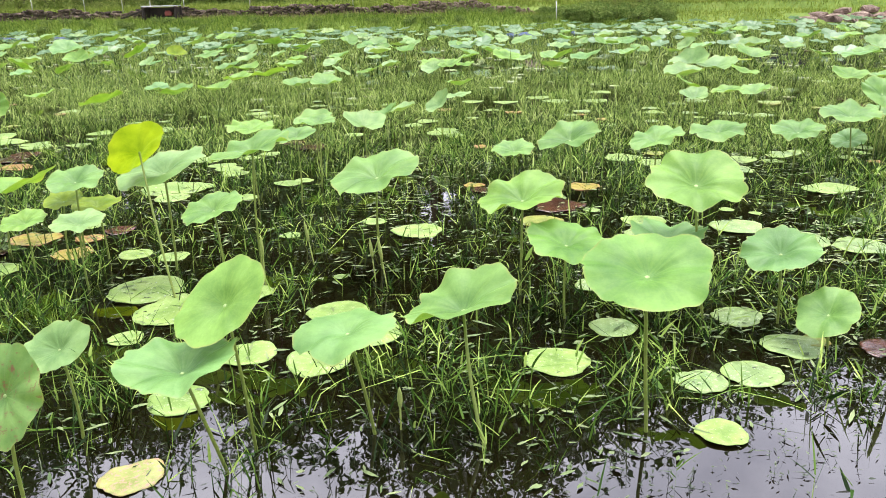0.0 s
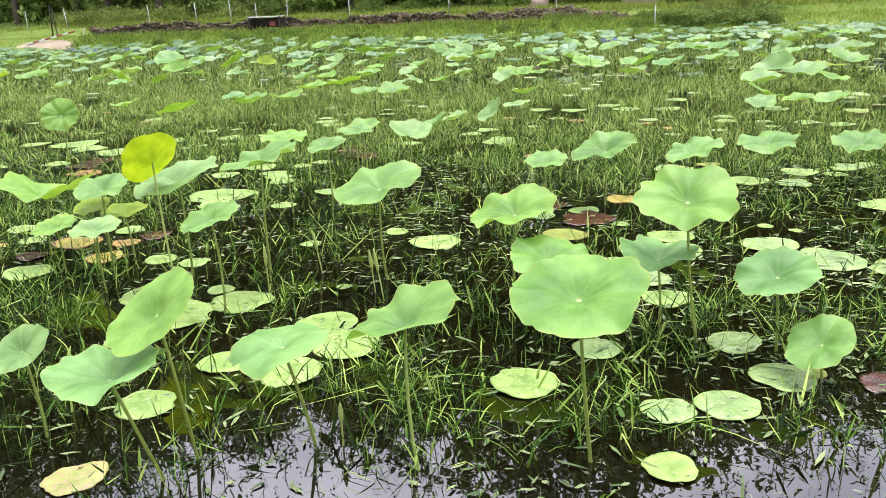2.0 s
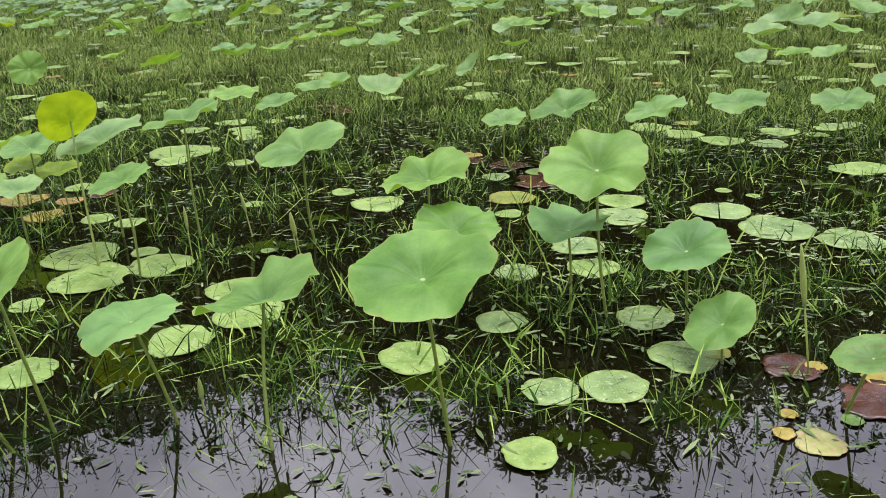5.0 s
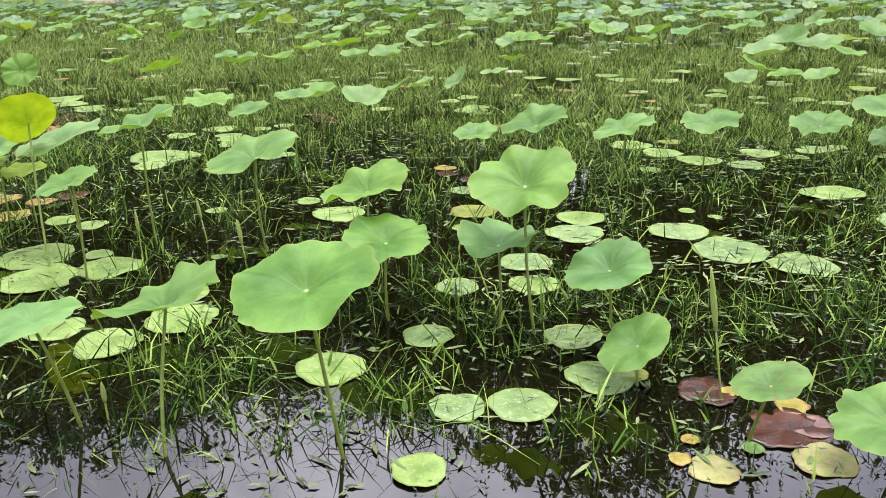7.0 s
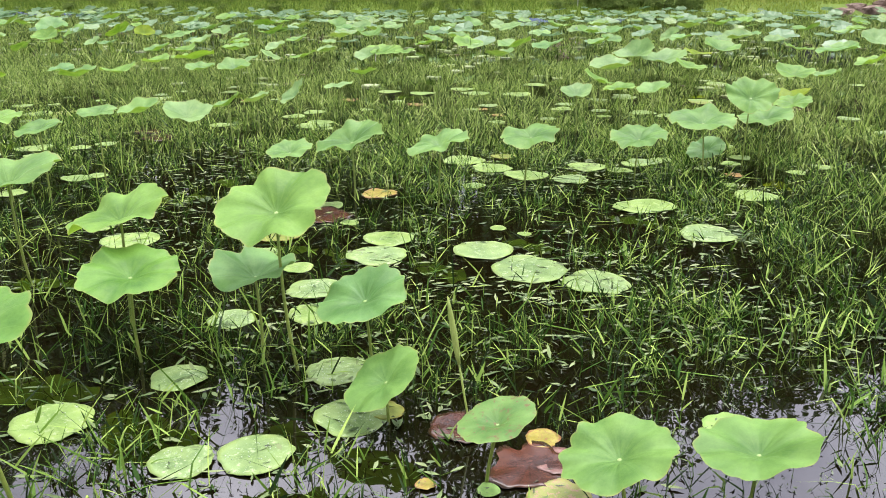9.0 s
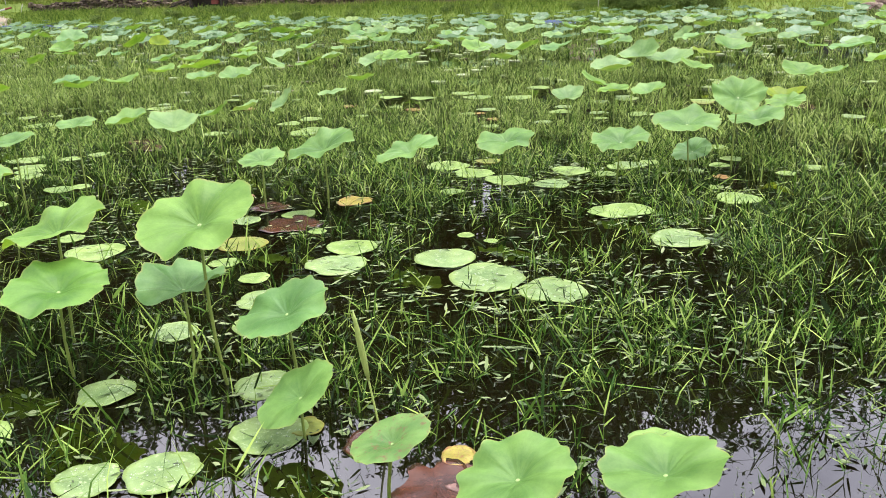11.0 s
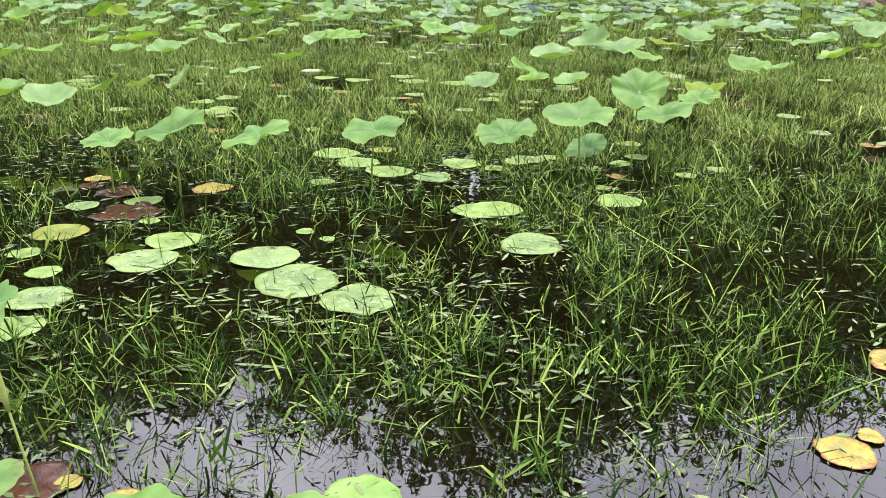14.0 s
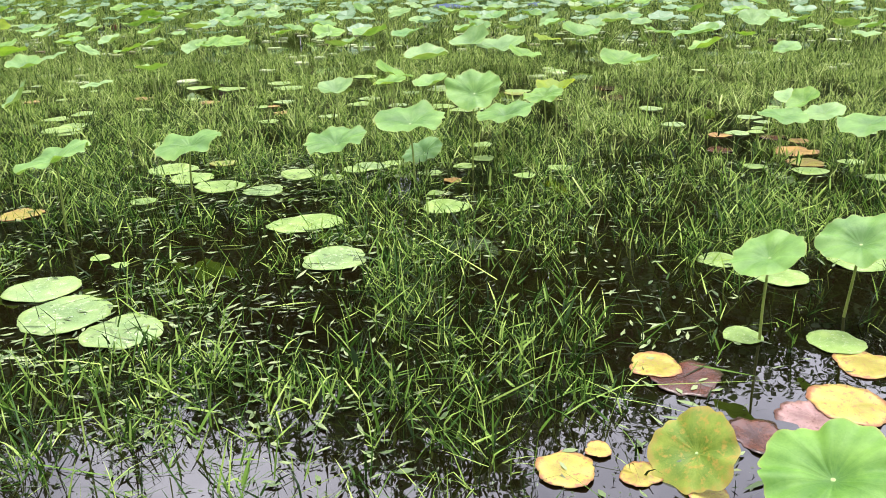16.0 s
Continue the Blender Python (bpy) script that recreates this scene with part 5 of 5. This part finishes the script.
def screen_fence(x0, x1, y):
    """Dark screening stretched between posts behind the grass."""
    thing = new("screen_fence")
    base = ground_height(0.5 * (x0 + x1), y)
    thing.location = (0.5 * (x0 + x1), y, base)
    tagged(thing, "dark grey screening fence behind the grass", "fence")
    n = 4
    for k in range(n + 1):
        px = (x1 - x0) * (k / n - 0.5)
        v, f = tube([(px, 0, -0.4), (px, 0, 2.1)], [0.05, 0.045], 8)
        part("post", mesh_of("post", v, f, M_WOOD, True), thing)
    for k in range(n):
        a, b = (x1 - x0) * (k / n - 0.5) + 0.06, (x1 - x0) * ((k + 1) / n - 0.5) - 0.06
        cols = [a + (b - a) * i / 10 for i in range(11)]
        v = [(px, 0.03 * math.sin(1.9 * px + side) + 0.02 * side, z * (2.0 - 0.05 * math.sin(px))) for side in (0, 1) for z in (0, 1) for px in cols]
        f = [(i, i + 1, i + 12, i + 11) for i in range(10)] + [(22 + i + 1, 22 + i, 33 + i, 33 + i + 1) for i in range(10)] + [(11 + i, 12 + i, 34 + i, 33 + i) for i in range(10)]
        part("screen", mesh_of("screen", v, f, M_SCREEN, True), thing, "dark grey sheet")


screen_fence(13.6, 25.0, 57.5)


def rock(name, x, y, z, sx, sy, sz, seed, label, group=""):
    rng = np.random.default_rng(seed)
    bm = stone_mesh(rng, 1)
    if name != "rock":
        bmesh.ops.subdivide_edges(bm, edges=bm.edges[:], cuts=2, smooth=1.0, use_grid_fill=True)
    ob = new(name, bm_mesh(name, bm, M_ROCK if name == "rock" else M_BOULDER, name != "rock"))
    ob.matrix_basis = pose(x, y, z, rng.uniform(-10, 10), rng.uniform(-10, 10), rng.uniform(0, 360)) @ Matrix.Diagonal((sx, sy, sz, 1))
    tagged(ob, label, "rock", group)


for k, (x, y, z, size, high) in enumerate(((14.1, 48.3, 0.14, 0.78, 0.30), (14.9, 48.8, 0.40, 0.66, 0.27), (15.6, 48.5, 0.22, 0.82, 0.36), (16.4, 48.4, 0.18, 0.70, 0.32), (16.2, 48.9, 0.62, 0.55, 0.24), (17.2, 48.6, 0.30, 0.80, 0.38), (18.1, 48.4, 0.22, 0.74, 0.36), (17.7, 49.0, 0.72, 0.60, 0.26), (19.0, 48.7, 0.36, 0.85, 0.40), (19.9, 48.6, 0.30, 0.80, 0.42))):
    rock("rock", x, y, z, size * 1.12, size * 0.95, high * 1.15, 60 + k, "rough pinkish brown boulder piled on shore", "rocks on the shore")
rock("boulder", -1.15, 53.6, ground_height(-1.15, 53.6) + 0.55, 1.35, 0.92, 0.85, 80, "large smooth pink boulder among bank shrubs")
rock("boulder", -7.6, 54.6, ground_height(-7.6, 54.6) + 0.40, 0.75, 0.6, 0.60, 81, "smooth pink boulder half hidden by undergrowth")


def post(x, h, lean=0.0, back=3.7):
    y = shore(x) + back
    z = ground_height(x, y) - 0.1
    v, f = tube([(0, 0, 0), (lean * 0.3, 0, h * 0.5), (lean, 0, h)], [0.028, 0.026, 0.024], 8)
    ob = new("fence_post", mesh_of("fence_post", v, f, M_WHITE, True))
    ob.location = (x, y, z)
    tagged(ob, "thin white fence post on the bank", "fence post", "white fence posts")


for x, h, lean, back in ((-42.6, 1.5, -0.1, 3.7), (-40.6, 0.75, 0.3, 2.6), (-35.2, 1.5, -0.06, 3.7), (-31.2, 1.5, -0.05, 3.7), (-28.5, 1.55, -0.04, 3.7), (-26.5, 1.35, 0.0, 3.7), (-24.0, 1.4, 0.05, 3.7), (-19.1, 1.5, 0.0, 3.7), (-12.4, 1.5, 0.0, 3.7), (-5.7, 1.5, 0.02, 3.7), (0.13, 1.15, -0.02, 0.9), (-46.5, 1.5, 0.03, 4.4), (-37.8, 1.5, 0.0, 8.5)):
    post(x, h, lean, back)


def stand(x, y, z):
    """A low dark timber stand under a white sheet top."""
    thing = new("timber_stand")
    thing.location, thing.scale = (x, y, z), (1.42, 1.1, 1.22)
    tagged(thing, "low dark timber stand with white top sheet", "stand")
    part("top_sheet", bm_mesh("top_sheet", boxes(((0, 0, 0.745), (1.6, 0.9, 0.03), 0), ((0, -0.44, 0.725), (1.6, 0.03, 0.03), 0)), M_WHITE, False), thing, "white top sheet")
    for px in (-0.78, 0.78):
        for py in (-0.36, 0.36):
            part("leg", bm_mesh("leg", boxes(((px, py, 0.30), (0.08, 0.08, 0.84), 0)), M_WOOD, False), thing)
    part("back_panel", bm_mesh("back_panel", boxes(((0, 0.30, 0.34), (1.5, 0.04, 0.64), 0)), M_WOOD, False), thing)
    # Sides added only to keep light out, so the inside stays dark.
    part("side_panel", bm_mesh("side_panel", boxes(((0.72, 0, 0.34), (0.04, 0.6, 0.64), 0)), M_WOOD, False), thing)
    part("side_panel", bm_mesh("side_panel", boxes(((-0.72, 0, 0.34), (0.04, 0.6, 0.64), 0)), M_WOOD, False), thing)
    part("crate", bm_mesh("crate", boxes(((0.3, 0.08, 0.34), (0.34, 0.3, 0.20), 8), ((0.3, -0.02, 0.47), (0.22, 0.12, 0.06), 0)), M_RED, False), thing, "dull red crate")
    ramp_board = new("plank", bm_mesh("plank", boxes(((0, 0, 0), (1.3, 0.28, 0.05), 0)), M_WOOD, False))
    ramp_board.matrix_basis = pose(x - 2.0, y, z + 0.42, 0, -17, 0) @ Matrix.Diagonal((1.4, 1.2, 1.2, 1))
    tagged(ramp_board, "dark plank leaning against the timber stand", "plank")


stand(-24.95, 49.0, ground_height(-24.95, 49.0))


def barrier_pole(a, b):
    """A striped pole lying on the ground."""
    thing = new("striped_pole")
    thing.location = a
    tagged(thing, "red and white striped pole lying on sand", "pole")
    d = Vector(b) - Vector(a)
    for k in range(8):
        v, f = tube([d * k / 8, d * (k + 1) / 8], [0.06, 0.06], 8)
        part("band", mesh_of("band", v, f, M_RED if k % 2 else M_WHITE, True), thing)


def sand_patch(x, y, sx, sy, seed):
    """A trodden patch of bare sand that follows the ground."""
    rng = np.random.default_rng(seed)
    verts = [(x, y, ground_height(x, y) + 0.07)]
    n = 28
    for ring in (0.5, 1.0):
        for k in range(n):
            a = 2 * math.pi * k / n
            q = ring * (1 + 0.18 * math.sin(3 * a + seed) + 0.1 * math.sin(7 * a))
            px, py = x + sx * q * math.cos(a), y + sy * q * math.sin(a)
            verts.append((px, py, ground_height(px, py) + (0.07 if ring < 1 else -0.02)))
    faces = [(0, 1 + k, 1 + (k + 1) % n) for k in range(n)] + [(1 + k, 1 + n + k, 1 + n + (k + 1) % n, 1 + (k + 1) % n) for k in range(n)]
    tagged(new("sand", mesh_of("sand", verts, faces, M_SAND, True)), "bare pale sand patch on the bank", "sand", kind="structure")


def blue_net(x0, x1, y, seed):
    """A crumpled strip of netting that floats along the far edge."""
    rng = np.random.default_rng(seed)
    n = int((x1 - x0) / 0.12)
    verts, faces = [], []
    for k in range(n + 1):
        x = x0 + (x1 - x0) * k / n
        yy = y + 0.25 * math.sin(x * 1.1 + seed)
        h = max(0.02, 0.08 + 0.05 * rng.uniform() + 0.06 * math.sin(x * 3))
        verts += [(x, yy - 0.12, 0.0), (x, yy - 0.05, h), (x, yy + 0.05, h * 0.9), (x, yy + 0.14, 0.0)]
    for k in range(n):
        for s in range(3):
            b = 4 * k + s
            faces.append((b, b + 4, b + 5, b + 1))
    tagged(new("blue_net", mesh_of("blue_net", verts, faces, M_NET, False)), "crumpled blue netting floating at the pond edge", "net", "blue netting")


barrier_pole((-43.6, 47.9, ground_height(-43.6, 47.9) + 0.12), (-40.3, 49.0, ground_height(-40.3, 49.0) + 0.55))
sand_patch(-42.0, 48.2, 2.6, 0.8, 3)
sand_patch(-41.3, 53.6, 1.9, 1.3, 4)
for k, (x0, x1, y) in enumerate(((-40.0, -38.0, 47.3), (-37.4, -34.8, 46.2), (-33.5, -30.2, 44.6), (-29.0, -27.4, 43.6), (-2.2, -0.4, 39.2), (0.9, 2.7, 39.6))):
    blue_net(x0, x1, y, 3 + k)


# ---- trees and shrubs ----
def leaf_cards(centres, radii, per, size, rng):
    """Small folded leaves strewn in clumps."""
    n = len(centres) * per
    c = np.repeat(centres, per, 0) + rng.normal(0, 1, (n, 3)) * np.repeat(radii, per)[:, None] * np.array([0.5, 0.5, 0.42])
    a, b = rng.normal(0, 1, (n, 3)), rng.normal(0, 1, (n, 3))
    a /= np.linalg.norm(a, axis=1)[:, None]
    b -= a * (a * b).sum(1)[:, None]
    b /= np.linalg.norm(b, axis=1)[:, None]
    s = size * rng.uniform(0.6, 1.4, n)[:, None]
    v = np.stack([c - a * s, c + b * s * 0.42, c + a * s, c - b * s * 0.42], 1).reshape(-1, 3)
    return v, np.arange(n * 4).reshape(n, 4)


CROWN_TOP = []


def tree(height, spread, seed, clumps=230, per=26, size=0.34):
    rng = np.random.default_rng(seed)
    thing = new("tree")
    v, f = [], []
    pts = [(0.25 * math.sin(k * 0.9 + seed), 0.25 * math.cos(k * 0.7 + seed), height * 0.82 * k / 7) for k in range(8)]
    pts[0] = (0, 0, -0.4)
    add, fc = tube(pts, [0.30 * (1 - 0.11 * k) for k in range(8)], 8)
    v += add
    f += fc
    tips = []
    for k in range(20):
        t = rng.uniform(0.16, 0.98)
        p = Vector((0, 0, 0)).lerp(Vector(pts[-1]), t)
        a = rng.uniform(0, 6.28)
        reach = spread * rng.uniform(0.5, 1.0) * (1.15 - 0.6 * abs(t - 0.55))
        q = p + Vector((math.cos(a) * reach, math.sin(a) * reach, reach * rng.uniform(0.2, 0.8)))
        add, fc = tube([p, p.lerp(q, 0.5) + Vector((0, 0, -0.2)), q], [0.10, 0.065, 0.025], 5)
        f += [tuple(i + len(v) for i in g) for g in fc]
        v += add
        tips += [np.array(q), np.array(p.lerp(q, 0.65))]
    part("trunk", mesh_of("trunk", v, f, M_BARK, True), thing)
    cs = [tips[int(rng.integers(0, len(tips)))] + rng.normal(0, 1, 3) * spread * np.array([0.24, 0.24, 0.30]) for _ in range(clumps)]
    lv, lf = leaf_cards(np.array(cs), rng.uniform(0.7, 1.5, clumps), per, size, rng)
    part("crown", big_mesh("crown", lv, lf, M_FOLIAGE), thing)
    CROWN_TOP.append(float(np.percentile(lv[:, 2], 96)))
    tagged(thing, "tall dark green broadleaf tree at the wood's edge", "tree", "trees behind the pond")
    return thing


def shrub(seed, clumps=26, per=40, size=0.085, material=M_SHRUB):
    rng = np.random.default_rng(seed)
    thing = new("shrub")
    v, f = [], []
    for k in range(6):
        a = rng.uniform(0, 6.28)
        add, fc = tube([(0, 0, -0.1), (0.2 * math.cos(a), 0.2 * math.sin(a), 0.35), (0.45 * math.cos(a), 0.45 * math.sin(a), 0.75)], [0.02, 0.016, 0.008], 5)
        f += [tuple(i + len(v) for i in g) for g in fc]
        v += add
    part("stems", mesh_of("stems", v, f, M_BARK, True), thing)
    cs = np.stack([rng.normal(0, 0.42, clumps), rng.normal(0, 0.35, clumps), np.abs(rng.normal(0.38, 0.26, clumps))], 1)
    lv, lf = leaf_cards(cs, rng.uniform(0.18, 0.4, clumps), per, size, rng)
    part("foliage", big_mesh("foliage", lv, lf, material), thing)
    tagged(thing, "leafy green shrub growing on the bank" if material == M_SHRUB else "dark undergrowth at the foot of the wood", "shrub", "shrubs on the bank")
    return thing


rng = np.random.default_rng(23)
KINDS = [tree(26, 5.0, 1), tree(29, 4.6, 2), tree(23.5, 5.6, 3), tree(27.5, 5.2, 4)]
spots = []
for row, (y0, step) in enumerate(((59, 4.8), (66, 5.4), (75, 6.8))):
    x = -78.0 + 2 * row
    while x < 66:
        spots.append((x + rng.uniform(-1.3, 1.3), y0 + rng.uniform(-2, 2) + 0.10 * max(0, x - 6)))
        x += step * rng.uniform(0.75, 1.25)
SKYLINE = ((-75, 51), (-64, 48), (-49, 40.5), (-45, 38.4), (-35, 36.6), (-27, 35.6), (-17.5, 34.5), (-14.7, 37), (-10.5, 39.4), (-3, 38.8), (4, 36.8), (6.6, 33.5), (10, 29.7), (16, 28.0), (45, 27.2))
firsts = []
for k, (x, y) in enumerate(spots):
    ground = ground_height(x, y)
    kind = k if k < 4 else int(rng.integers(0, 4))
    lower = 1.0 if y < 63 + 0.1 * max(0, x - 6) else 0.90 if y < 71 else 0.80
    top = lower * float(np.interp(x * 60 / y, [p for p, _ in SKYLINE], [h for _, h in SKYLINE])) * y / 60 * rng.uniform(0.95, 1.02) - ground
    grow = top / CROWN_TOP[kind]
    m = pose(x, y, ground, 0, 0, rng.uniform(0, 360)) @ Matrix.Diagonal((1.1, 1.1, grow, 1))
    if k < 4:
        firsts.append(m)
    else:
        copy_thing(KINDS[kind], m)
for thing, m in zip(KINDS, firsts):
    thing.matrix_basis = m
SHRUBS = [shrub(31, 40, 60, 0.05), shrub(32, 40, 60, 0.05), shrub(33, 40, 60, 0.05)]
UNDER = [shrub(34, 46, 64, 0.065, M_UNDER), shrub(35, 46, 64, 0.065, M_UNDER)]


def plant(bases, spots):
    for k, (x, y, s) in reversed(list(enumerate(spots))):
        base = bases[k % len(bases)]
        ob = base if k < len(bases) else copy_thing(base, Matrix.Identity(4))
        ob.matrix_basis = pose(x, y, ground_height(x, y), 0, 0, rng.uniform(0, 360)) @ Matrix.Diagonal((s * 1.2, s * 1.2, s, 1))


places = []
for k in range(8):
    x = rng.uniform(2.0, 9.0)
    places.append((x, shore(x) + rng.uniform(2.6, 4.2), rng.uniform(0.5, 0.8)))
for k in range(26):
    x = rng.uniform(8, 30)
    places.append((x, shore(x) + rng.uniform(4.5, 8), rng.uniform(0.5, 1.0)))
for k in range(20):
    x = rng.uniform(-46, -27)
    places.append((x, shore(x) + rng.uniform(5.5, 9), rng.uniform(0.8, 1.5)))
plant(SHRUBS, places)
places = []
for k in range(26):
    x = rng.uniform(0.6, 6.6)
    places.append((x, shore(x) + rng.uniform(0.5, 2.4), rng.uniform(0.45, 0.80)))
for k in range(44):
    x = rng.uniform(-33, 1.5)
    places.append((x, shore(x) + rng.uniform(0.2, 1.6), rng.uniform(0.20, 0.38)))
for k in range(16):
    x = rng.uniform(-6, 2.5)
    places.append((x, shore(x) + rng.uniform(2.3, 3.0), rng.uniform(0.28, 0.50)))
for k in range(46):
    x = rng.uniform(-52, 44)
    places.append((x, shore(x) + rng.uniform(9.5, 12.0), rng.uniform(0.8, 1.7)))
for k in range(90):
    x = rng.uniform(-76, 66)
    places.append((x, shore(x) + rng.uniform(12.5, 19), rng.uniform(2.2, 4.4)))
plant(UNDER, places)
